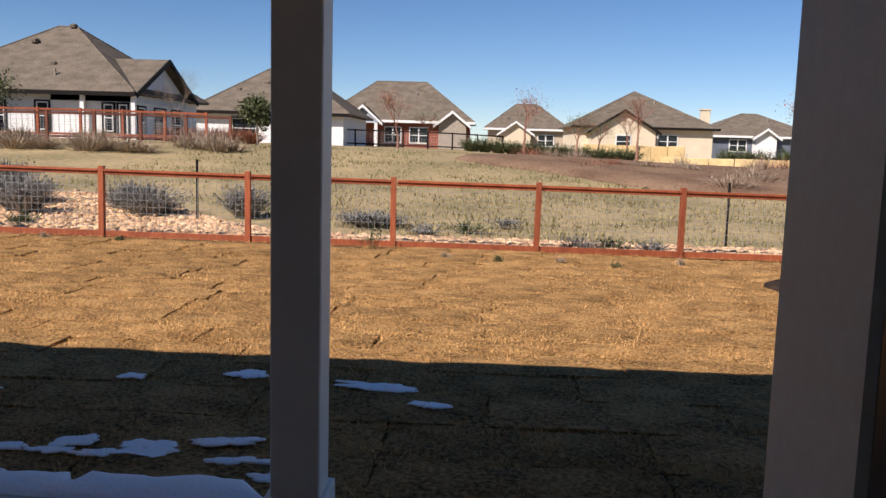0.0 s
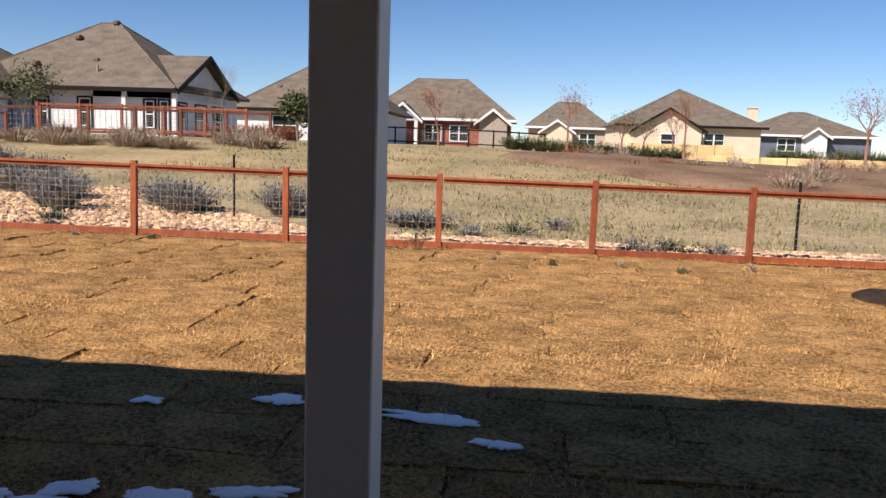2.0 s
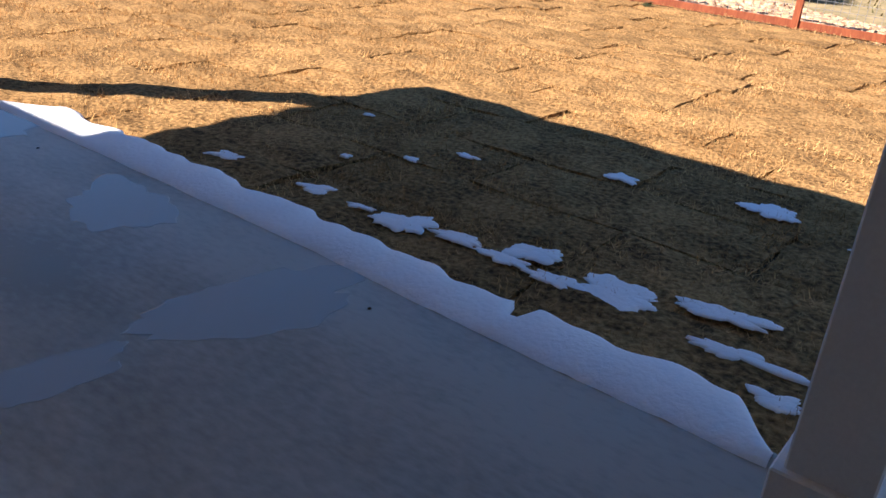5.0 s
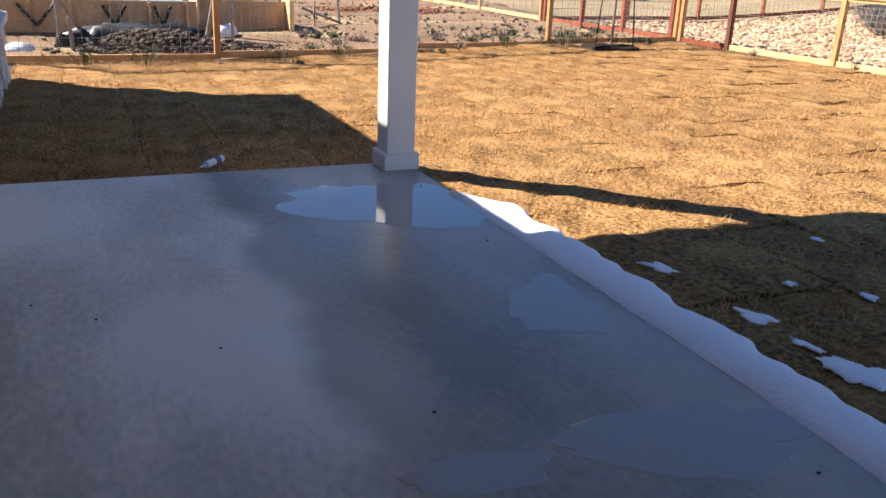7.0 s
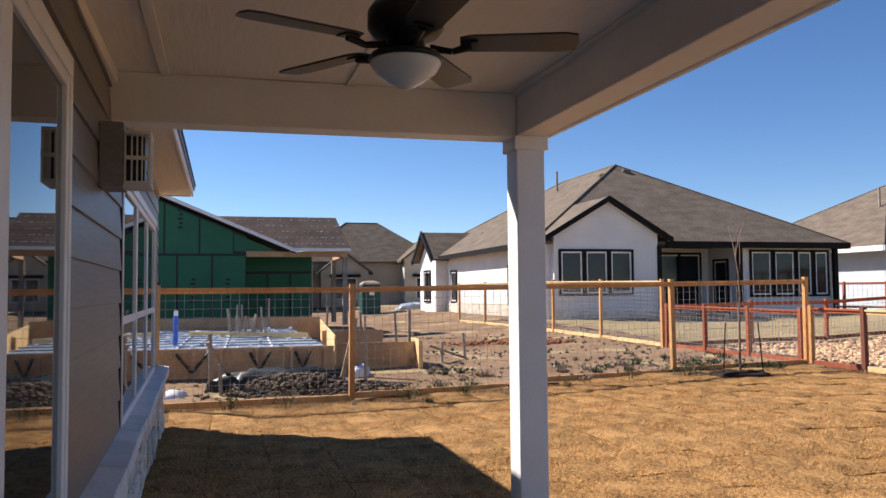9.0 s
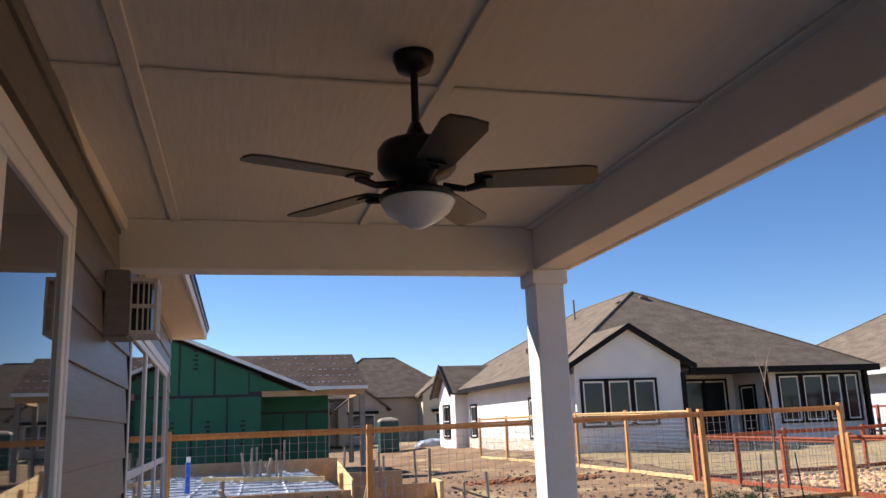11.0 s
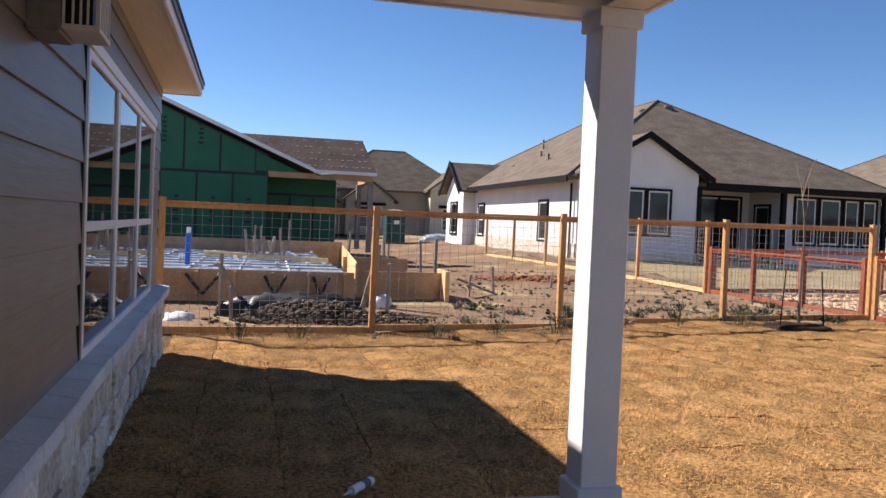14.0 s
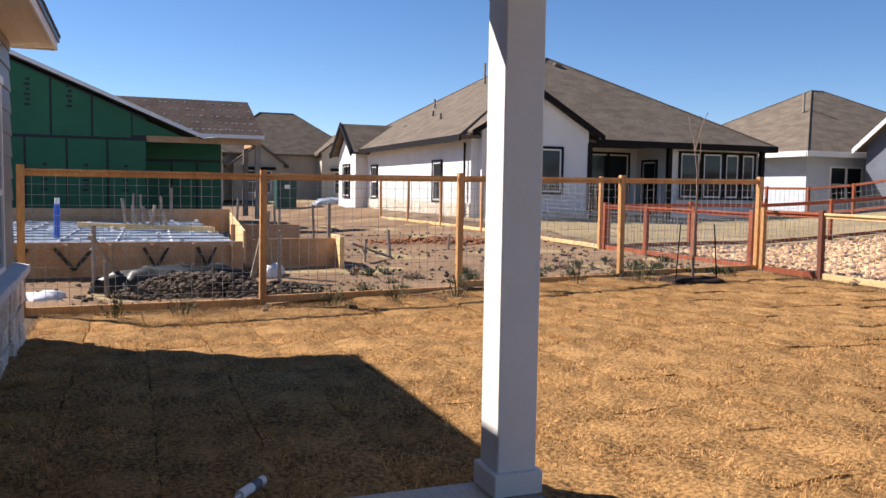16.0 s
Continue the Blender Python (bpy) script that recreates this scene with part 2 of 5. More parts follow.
def box(bm, x0, x1, y0, y1, z0, z1, m=None):
    m = m or Matrix()
    v = [bm.verts.new(m @ Vector(p)) for p in ((x0, y0, z0), (x1, y0, z0), (x1, y1, z0), (x0, y1, z0), (x0, y0, z1), (x1, y0, z1), (x1, y1, z1), (x0, y1, z1))]
    for f in ((3, 2, 1, 0), (4, 5, 6, 7), (0, 1, 5, 4), (1, 2, 6, 5), (2, 3, 7, 6), (3, 0, 4, 7)):
        bm.faces.new([v[i] for i in f])
    return bm


def block(x0, x1, y0, y1, z0, z1, bevel=0.0, m=None):
    bm = box(bmesh.new(), x0, x1, y0, y1, z0, z1, m)
    if bevel:
        bmesh.ops.bevel(bm, geom=bm.edges[:], offset=bevel, segments=1, affect="EDGES")
    return bm


def tube(bm, a, b, r0, r1, n=6, cap=True):
    a, b = Vector(a), Vector(b)
    q = (b - a).to_track_quat("Z", "Y")
    rings = []
    for p, r in ((a, r0), (b, r1)):
        rings.append([bm.verts.new(p + q @ Vector((r * math.cos(2 * math.pi * i / n), r * math.sin(2 * math.pi * i / n), 0))) for i in range(n)])
    for i in range(n):
        bm.faces.new((rings[0][i], rings[0][(i + 1) % n], rings[1][(i + 1) % n], rings[1][i]))
    if cap:
        bm.faces.new(rings[0][::-1])
        bm.faces.new(rings[1])
    return bm


def lathe(profile, n=24, m=None):
    """A turned body from (radius, height) steps."""
    bm, m = bmesh.new(), m or Matrix()
    rings = [[bm.verts.new(m @ Vector((max(r, 0.0005) * math.cos(2 * math.pi * i / n), max(r, 0.0005) * math.sin(2 * math.pi * i / n), z))) for i in range(n)] for r, z in profile]
    for a, b in zip(rings, rings[1:]):
        for i in range(n):
            bm.faces.new((a[i], a[(i + 1) % n], b[(i + 1) % n], b[i]))
    bm.faces.new(rings[0][::-1])
    bm.faces.new(rings[-1])
    return bm


def thing(name, m, label, category, group="", kind=""):
    ob = new(name)
    ob.matrix_world = m
    return tagged(ob, label, category, group, kind)


def smooth01(a, b, v):
    t = min(1.0, max(0.0, (v - a) / (b - a)))
    return t * t * (3 - 2 * t)


def plot(x, y):
    """From the plot's axes to the house's."""
    p = PLOT @ Vector((x, y, 0))
    return p.x, p.y


def dip(x, y):
    """How far the yard falls off towards the side fence."""
    return 0.17 * smooth01(8.0, 14.0, y) * (1 - smooth01(15.5, 18.5, y)) * (1 - smooth01(3.5, 11.0, x))


def gz(x, y):
    """Height of the ground, without its small unevenness."""
    return level(x, y) - dip(x, y)


def level(x, y):
    """Height of the ground before the dip, which the fence tops keep to."""
    z = -0.075 + min(1.0, max(0.0, (x - 4) / 10)) * (-0.055 + 0.011 * min(max(y - 1.0, -12), 16))
    rise = smooth01(15.0, 42.0, x) * (1 - smooth01(22.0, 34.0, y - 0.1 * x)) * (1.0 + 0.45 * smooth01(-12, 4, y))
    north = smooth01(15.5, 34.0, y) * smooth01(10, 16, x) * 0.35
    return z + max(rise, north)


# ---- ground ----
def sheet(name, xs, ys, mat, lift=0.0, rough=0.0, freq=1.0, inside=None):
    verts, faces, idx = [], [], {}
    for i, x in enumerate(xs):
        for j, y in enumerate(ys):
            k = noise.noise((x * freq, y * freq, 3.0)) * rough if rough else 0.0
            idx[i, j] = len(verts)
            verts.append((x, y, gz(x, y) + lift + k))
    for i in range(len(xs) - 1):
        for j in range(len(ys) - 1):
            if inside is None or inside((xs[i] + xs[i + 1]) / 2, (ys[j] + ys[j + 1]) / 2):
                faces.append((idx[i, j], idx[i + 1, j], idx[i + 1, j + 1], idx[i, j + 1]))
    return new(name, mesh_of(name, verts, faces, mat, True))


def spaced(a, b, near0, near1, step, growth=1.25):
    vals, v, s = list(np.arange(near0, near1 + 1e-6, step)), near1, step
    while v < b:
        s *= growth
        v += s
        vals.append(v)
    v, s = near0, step
    while v > a:
        s *= growth
        v -= s
        vals.insert(0, v)
    return vals


ground = tagged(sheet("ground", spaced(-900, 900, -10, 60, 1.0), spaced(-900, 900, -25, 60, 1.0), FIELD, -0.01, 0.02, 0.6), "dry winter grass field rising gently away from the yard", "ground", kind="structure")
lawn = tagged(sheet("lawn", list(np.arange(-1, 14.01, 0.5)), list(np.arange(-12, 15.01, 0.5)), EARTH, 0.012, 0.0, 1.0,
                    lambda x, y: x > 0.6 and not (x < 4 and y < 6.6)), "newly laid dormant straw-coloured sod on dark soil", "lawn", kind="structure")
lot = tagged(sheet("construction_lot", list(np.arange(-14, 15.3, 0.3)), list(np.arange(14.7, 64, 0.4)), DIRT, 0.02, 0.10, 0.7,
                   lambda x, y: x < 14.0 + 0.03 * (y - 14)), "bare brown building-site dirt with clods and ruts", "ground", kind="structure")


def blob(name, cx, cy, rx, ry, mat, h=0.04, rot=0.0, seed=0, wob=0.35, z=None, n=48, fray=0.0):
    """A low mound with an uneven outline that lies on the ground."""
    bm, c, s = bmesh.new(), math.cos(radians(rot)), math.sin(radians(rot))
    rings = []
    for f, hh in ((1.0, -0.01), (0.97, 0.55), (0.8, 0.9), (0.4, 1.0)):
        ring = []
        for i in range(n):
            a = 2 * math.pi * i / n
            k = f * (1 + wob * noise.noise((math.cos(a) * 1.3 + seed * 7.1, math.sin(a) * 1.3, seed)) + fray * noise.noise((math.cos(a) * 6 + seed, math.sin(a) * 6, seed + 5.0)))
            u, v = rx * k * math.cos(a), ry * k * math.sin(a)
            x, y = cx + u * c - v * s, cy + u * s + v * c
            ring.append(bm.verts.new((x, y, (gz(x, y) if z is None else z) + h * hh * (1 + 0.4 * noise.noise((x * 5, y * 5, 1))))))
        rings.append(ring)
    for a, b in zip(rings, rings[1:]):
        for i in range(n):
            bm.faces.new((a[i], a[(i + 1) % n], b[(i + 1) % n], b[i]))
    bm.faces.new(rings[-1])
    return part(name, bm, mat, smooth=True)


mulch_bed = tagged(blob("mulch_bed", 36, -12, 9, 11, MULCH, 0.3, 0, 4, 0.3, n=64), "broad brown bark-mulch bed with bare shrubs", "mulch bed", kind="structure")

# ---- patio and house ----
WX = 0.95
# the rear wall stands a little askew to the slab
WALL = Matrix.Translation((1.04, 7.5, 0)) @ pose(0, 0, 0, 0, 0, 1.4) @ Matrix.Translation((-0.95, -7.5, 0))
patio = tagged(part("patio", block(WX - 0.02, 3.99, -3.2, 6.52, -0.25, 0.0, 0.008), CONC), "smooth grey concrete patio slab, damp in places", "patio", kind="structure")


def puddle(cx, cy, rx, ry, rot, seed, label):
    bm, n = bmesh.new(), 56
    ring = []
    for i in range(n):
        a = 2 * math.pi * i / n
        k = 1 + 0.5 * noise.noise((math.cos(a) * 1.2 + seed * 3.3, math.sin(a) * 1.2, seed)) + 0.2 * noise.noise((math.cos(a) * 4, math.sin(a) * 5 + seed, 2))
        u, v = rx * k * math.cos(a), ry * k * math.sin(a)
        c, s = math.cos(radians(rot)), math.sin(radians(rot))
        ring.append((min(cx + u * c - v * s, 3.965), cy + u * s + v * c))
    top = [bm.verts.new((x, y, 0.0015)) for x, y in ring]
    low = [bm.verts.new((min(cx + (x - cx) * 1.03, 3.98), cy + (y - cy) * 1.03, -0.0005)) for x, y in ring]
    bm.faces.new(top)
    for i in range(n):
        bm.faces.new((low[i], low[(i + 1) % n], top[(i + 1) % n], top[i]))
    return tagged(part("puddle", bm, WATER), label, "puddle", "puddles on the patio")


puddle(3.48, 5.48, 0.62, 0.44, -40, 1, "thin clear puddle round the post on concrete")
puddle(3.68, 3.77, 0.20, 0.30, -22, 2, "small round puddle on grey concrete")
puddle(3.55, 2.68, 0.42, 0.20, -14, 3, "long shallow puddle near the slab edge")
puddle(2.80, 2.76, 0.22, 0.10, -4, 6, "narrow shallow puddle on grey concrete")
puddle(2.47, 2.60, 0.13, 0.09, 20, 8, "small dark puddle on grey concrete")

# walls: openings for the door, the tall glazing and the far window group
DOOR = (-0.16, 1.04, 0.0, 2.1)
TALL = (1.25, 4.55, 0.575, 2.52)
WIN = (7.15, 11.55, 0.655, 2.42)
YA, YB, ZT = -6.0, 12.45, 3.06
wall_east = thing("wall_east", WALL, "taupe lap-sided rear wall over a limestone wainscot", "wall", kind="structure")
bm = bmesh.new()
ys = [YA, DOOR[0], DOOR[1], TALL[0], TALL[1], WIN[0], WIN[1], YB]
for i, (a, b) in enumerate(zip(ys, ys[1:])):
    hole = {1: DOOR, 3: TALL, 5: WIN}.get(i)
    if hole:
        if hole[2] > -0.3:
            box(bm, 0.80, 0.935, a, b, -0.3, hole[2])
        box(bm, 0.80, 0.935, a, b, hole[3], ZT)
    else:
        box(bm, 0.80, 0.935, a, b, -0.3, ZT)
part("core", bm, MORTAR, wall_east)
bm = bmesh.new()
box(bm, -8, 0.66, YB - 0.15, YB, -0.3, 2.95)
wall_north = tagged(part("wall_north", bm, SIDING), "taupe end wall of the house", "wall", kind="structure")
room = thing("room_shell", Matrix(), "plain pale room behind the patio door", "room", kind="structure")
part("room_floor", block(-6, 0.80, YA, YB - 0.15, -0.3, 0.0), ROOMWALL, room)
part("room_back", block(-6.2, -6, YA, YB - 0.15, -0.3, ZT), ROOMWALL, room)
part("room_end", block(-6, 0.80, YA - 0.2, YA, -0.3, ZT), ROOMWALL, room)
part("room_partition", block(-6, 0.80, 1.25, 1.37, 0, ZT), ROOMWALL, room)
room_ceiling = tagged(part("ceiling_room", block(-6.2, 0.80, YA - 0.2, YB - 0.15, ZT, ZT + 0.1), ROOMWALL), "plain white room ceiling", "ceiling", kind="structure")

# door frame: pale jamb with a black weatherstrip
door_1 = thing("door_1", Matrix(), "open patio doorway with a pale jamb and black weatherstrip", "door", kind="structure")
part("jamb", block(0.852, 0.972, -0.06, -0.022, 0, 2.12, 0.004), PAINT, door_1)
part("jamb", block(0.80, 0.96, 0.985, 1.02, 0, 2.12, 0.004), PAINT, door_1)
part("header", block(0.80, 0.96, -0.06, 1.02, 2.12, 2.16, 0.004), PAINT, door_1)
part("weatherstrip", block(0.70, 0.850, -0.075, -0.024, 0, 2.12, 0.003), BLACK, door_1, "black rubber weatherstrip")
part("threshold", block(0.79, 0.97, -0.02, 0.985, 0.002, 0.02, 0.004), BLACK, door_1)


def glazing(name, y0, y1, z0, z1, mullions, rail, label, frame_mat, x=WX):
    """A window group: frame, mullions, an optional rail, and panes."""
    w = thing(name, WALL, label, "window", kind="structure")
    fw = 0.055
    for a, b, c, d in ((y0, y0 + fw, z0, z1), (y1 - fw, y1, z0, z1), (y0 + fw, y1 - fw, z1 - fw, z1), (y0 + fw, y1 - fw, z0, z0 + fw)):
        part("window_frame", block(x - 0.09, x + 0.024, a, b, c, d, 0.004), frame_mat, w)
    for my, mw in mullions:
        part("mullion", block(x - 0.088, x + 0.020, my - mw / 2, my + mw / 2, z0 + fw, z1 - fw, 0.004), frame_mat, w)
    edges = [y0 + fw] + [e for my, mw in mullions for e in (my - mw / 2, my + mw / 2)] + [y1 - fw]
    for a, b in zip(edges[::2], edges[1::2]):
        if rail:
            part("meeting_rail", block(x - 0.07, x + 0.014, a, b, rail - 0.03, rail + 0.03, 0.004), frame_mat, w)
        part("pane", block(x - 0.006, x + 0.004, a, b, z0 + fw, z1 - fw), GLASS, w)
    return w


window_1 = glazing("window_1", *TALL, [(2.20, 0.13), (3.42, 0.14)], None, "tall pale-framed patio glazing reflecting the sky", PAINT)
window_2 = glazing("window_2", *WIN, [(8.55, 0.12), (10.05, 0.12)], 1.41, "white three-light window with a lower rail, reflecting the lot", TRIM)
# solid black strip stands in for the shade of a gap here
part("gap_strip", block(WX, WX + 0.02, 7.08, 7.145, 0.66, 2.48, 0.003), BLACK, window_2, "black strip painted as the shaded gap beside the white frame")
part("head_casing", block(WX, WX + 0.035, 7.12, 11.60, 2.424, 2.50, 0.004), TRIM, window_2)
part("head_casing", block(WX, WX + 0.03, 1.2, 4.61, 2.522, 2.61, 0.004), PAINT, window_1)
part("side_casing", block(WX + 0.002, WX + 0.03, 4.552, 4.61, 0.575, 2.52, 0.004), PAINT, window_1)

# vent hood on the wall
vent_hood = thing("vent_hood", WALL @ Matrix.Translation((WX + 0.012, 5.82, 2.38)), "taupe box vent hood with a pale louvred grille", "vent")
part("box", block(0, 0.13, -0.15, 0.15, -0.18, 0.18, 0.008), SIDING, vent_hood)
part("top_plate", block(0.132, 0.272, -0.15, 0.15, 0.115, 0.135, 0.003), VENT, vent_hood, "pale louvred grille top")
part("bottom_plate", block(0.132, 0.272, -0.15, 0.15, -0.17, -0.148, 0.003), VENT, vent_hood)
# black block puts the shade inside the grille into colour
part("shade_block", block(0.134, 0.235, -0.08, 0.09, -0.147, 0.114), BLACK, vent_hood, "black block painted as the shaded opening behind the slats")
for x0, x1 in ((0.134, 0.142), (0.168, 0.176), (0.196, 0.204), (0.222, 0.230), (0.256, 0.271)):
    part("slat", block(x0, x1, -0.149, -0.137, -0.147, 0.114), VENT, vent_hood)
for k in range(7):
    part("slat", block(0.262, 0.271, -0.136 + 0.043 * k, -0.120 + 0.043 * k, -0.147, 0.114), VENT, vent_hood)
part("slat_rail", block(0.134, 0.271, -0.156, -0.1505, -0.03, -0.008), VENT, vent_hood)

# posts
def porch_post(cx, cy):
    p = thing("porch_post", Matrix.Translation((cx, cy, 0)), "square pale-painted porch post with a plain base and cap", "post", "porch posts")
    part("shaft", block(-0.105, 0.105, -0.105, 0.105, 0, 2.64, 0.006), PAINT, p)
    part("base", block(-0.132, 0.132, -0.132, 0.132, 0.002, 0.12, 0.006), PAINT, p)
    part("cap", block(-0.128, 0.128, -0.128, 0.128, 2.60, 2.70, 0.006), PAINT, p)
    return p


porch_post(3.86, 6.385)
porch_post(3.86, 0.895)

# porch ceiling, beams and boards
CZ = 3.0
BY = 6.28
porch_ceiling = thing("ceiling_porch", Matrix(), "warm grey painted board ceiling with battens", "ceiling", kind="structure")
bm = block(0.85, 3.80, -3.2, BY + 0.03, CZ, CZ + 0.02)
part("panel", bm, CEILING, porch_ceiling)
for x in (1.40, 2.58, 3.745):
    part("batten", block(x - 0.03, x + 0.03, -3.2, BY - 0.001, CZ - 0.016, CZ - 0.002, 0.003), CEILING, porch_ceiling)
for y in (1.55, 4.05):
    for a, b in ((1.125, 1.368), (1.432, 2.548), (2.612, 3.713)):
        part("batten", block(a, b, y - 0.028, y + 0.028, CZ - 0.014, CZ - 0.002, 0.003), CEILING, porch_ceiling)
part("wall_board", block(0.99, 1.12, -3.2, BY - 0.001, CZ - 0.08, CZ - 0.002, 0.003), CEILING, porch_ceiling)
beam = thing("porch_beam", Matrix(), "boxed painted beam along the porch edges", "beam", kind="structure")
part("end_beam", block(1.0, 3.76, BY, 6.49, 2.685, CZ - 0.002, 0.005), PAINT, beam)
part("front_beam", block(3.762, 3.965, -3.2, 6.49, 2.70, CZ - 0.002, 0.005), PAINT, beam)
part("front_soffit", block(3.967, 4.09, -3.3, 6.66, 2.76, 2.785, 0.003), PAINT, beam)
part("end_soffit", block(1.0, 3.965, 6.492, 6.66, 2.76, 2.785, 0.003), PAINT, beam)
part("front_fascia", block(4.09, 4.12, -3.3, 6.80, 2.745, 2.90, 0.004), PAINT, beam)
part("end_fascia", block(1.45, 4.088, 6.77, 6.80, 2.745, 2.90, 0.004), PAINT, beam)


def hip(name, x0, x1, y0, y1, z, pitch, mat, thick=0.10, parent=None, label="", floor=True):
    """A hipped roof over a rectangle, closed below."""
    bm = bmesh.new()
    w, l = x1 - x0, y1 - y0
    h = min(w, l) / 2 * pitch
    if l >= w:
        r = [((x0 + x1) / 2, y0 + w / 2), ((x0 + x1) / 2, y1 - w / 2)]
    else:
        r = [(x0 + l / 2, (y0 + y1) / 2), (x1 - l / 2, (y0 + y1) / 2)]
    c = [bm.verts.new(p) for p in ((x0, y0, z), (x1, y0, z), (x1, y1, z), (x0, y1, z))]
    d = [bm.verts.new((v.co.x, v.co.y, z + thick)) for v in c]
    a, b = (bm.verts.new((*p, z + thick + h)) for p in r)
    if floor:
        bm.faces.new(c[::-1])
    for i in range(4):
        bm.faces.new((c[i], c[(i + 1) % 4], d[(i + 1) % 4], d[i]))
    if l >= w:
        for f in ((d[0], d[1], a), (d[1], d[2], b, a), (d[2], d[3], b), (d[3], d[0], a, b)):
            bm.faces.new(f)
    else:
        for f in ((d[0], d[1], b, a), (d[1], d[2], b), (d[2], d[3], a, b), (d[3], d[0], a)):
            bm.faces.new(f)
    caps = [(d[i].co.copy(), e.co.copy()) for i, e in enumerate((a, a, b, b) if l >= w else (a, b, b, a))] + [(a.co.copy(), b.co.copy())]
    ob = part(name, bm, mat, parent, label)
    for p, q in caps:
        if floor and thick > 0.05 and (q - p).length > 0.3:
            part("ridge_cap", tube(bmesh.new(), p, q, 0.055, 0.055, 6), mat, ob)
    return ob


home_roof = thing("roof", Matrix(), "brown shingle roof of the house over porch and eaves", "roof", kind="structure")
hip("porch_roof", -6, 4.135, -9, 6.82, 2.905, 0.48, ROOF, 0.03, home_roof, floor=False)
hip("main_roof", -9, 1.40, -9, 12.72, 3.08, 0.30, ROOF, 0.03, home_roof)
part("soffit", block(0.70, 1.34, 6.50, 12.66, 2.955, 2.975), CEILING, home_roof)
part("soffit", block(-8, 0.70, 12.37, 12.66, 2.955, 2.975), CEILING, home_roof)
part("fascia", block(1.342, 1.37, 6.83, 12.69, 2.94, 3.078, 0.003), PAINT, home_roof)
part("fascia", block(-8, 1.34, 12.662, 12.69, 2.94, 3.078, 0.003), PAINT, home_roof)
part("drip_edge", block(1.372, 1.39, 6.83, 12.705, 3.03, 3.079), BLACK, home_roof)
frieze = tagged(part("trim_frieze", block(WX + 0.002, WX + 0.022, 6.5, 12.4, 2.86, 2.954, 0.003), SIDING), "taupe frieze board under the eave", "trim", kind="structure")
frieze.matrix_world = WALL

# ceiling fan: its middle hangs at 2.58 m
fan = thing("ceiling_fan", Matrix.Translation((2.40, 3.78, CZ)), "black five-blade ceiling fan with a white bowl light", "ceiling fan")
part("canopy", lathe([(0.075, 0.0), (0.075, -0.02), (0.06, -0.06), (0.02, -0.075)]), BLACK, fan, smooth=True)
part("downrod", tube(bmesh.new(), (0, 0, -0.07), (0, 0, -0.30), 0.014, 0.014, 12), BLACK, fan)
part("motor", lathe([(0.018, -0.26), (0.035, -0.30), (0.06, -0.33), (0.125, -0.345), (0.14, -0.37), (0.14, -0.43), (0.12, -0.455), (0.07, -0.475), (0.075, -0.53), (0.05, -0.54)]), BLACK, fan, smooth=True)
light = part("light_fitter", lathe([(0.05, -0.505), (0.128, -0.525), (0.138, -0.545), (0.128, -0.55)]), BLACK, fan, smooth=True)
part("bowl", lathe([(0.128, -0.548), (0.131, -0.560), (0.112, -0.592), (0.07, -0.622), (0.03, -0.645), (0.004, -0.654)]), OPAL, light, "white opal glass bowl", True)
for k in range(5):
    rot = pose(0, 0, -0.485, 0, 0, 72 * k - 16.5)
    bm = bmesh.new()
    pts = [(0.20, -0.045), (0.24, -0.062), (0.58, -0.072), (0.625, -0.058), (0.635, 0.0), (0.625, 0.058), (0.58, 0.072), (0.24, 0.062), (0.20, 0.045)]
    tilt = rot @ pose(0, 0, 0, -9, 0, 0)
    up = [bm.verts.new(tilt @ Vector((x, y, 0.004))) for x, y in pts]
    dn = [bm.verts.new(tilt @ Vector((x, y, -0.004))) for x, y in pts]
    bm.faces.new(up)
    bm.faces.new(dn[::-1])
    for i in range(len(pts)):
        bm.faces.new((dn[i], dn[(i + 1) % len(pts)], up[(i + 1) % len(pts)], up[i]))
    blade = part("blade", bm, BLADEWOOD, fan)
    bm = tube(bmesh.new(), rot @ Vector((0.09, 0, -0.015)), rot @ Vector((0.17, 0, -0.03)), 0.014, 0.012, 8)
    tube(bm, rot @ Vector((0.17, 0, -0.03)), rot @ Vector((0.24, 0, -0.012)), 0.012, 0.016, 8)
    box(bm, 0.205, 0.265, -0.035, 0.035, -0.012, -0.006, tilt)
    part("blade_iron", bm, BLACK, blade)

# ---- fences ----
def wire_panel(length, z0, z1, cell, parent, m, r=0.0026):
    bm = bmesh.new()
    n = max(1, round(length / cell))
    for i in range(1, n):
        x = length * i / n
        box(bm, x - r, x + r, -r, r, z0, z1, m)
    k = max(1, round((z1 - z0) / cell))
    for j in range(k + 1):
        z = z0 + (z1 - z0) * j / k
        box(bm, 0, length, r, 3 * r, z - r, z + r, m)
    return tagged(part("wire_panel", bm, WIRE, parent), kind="stuff")


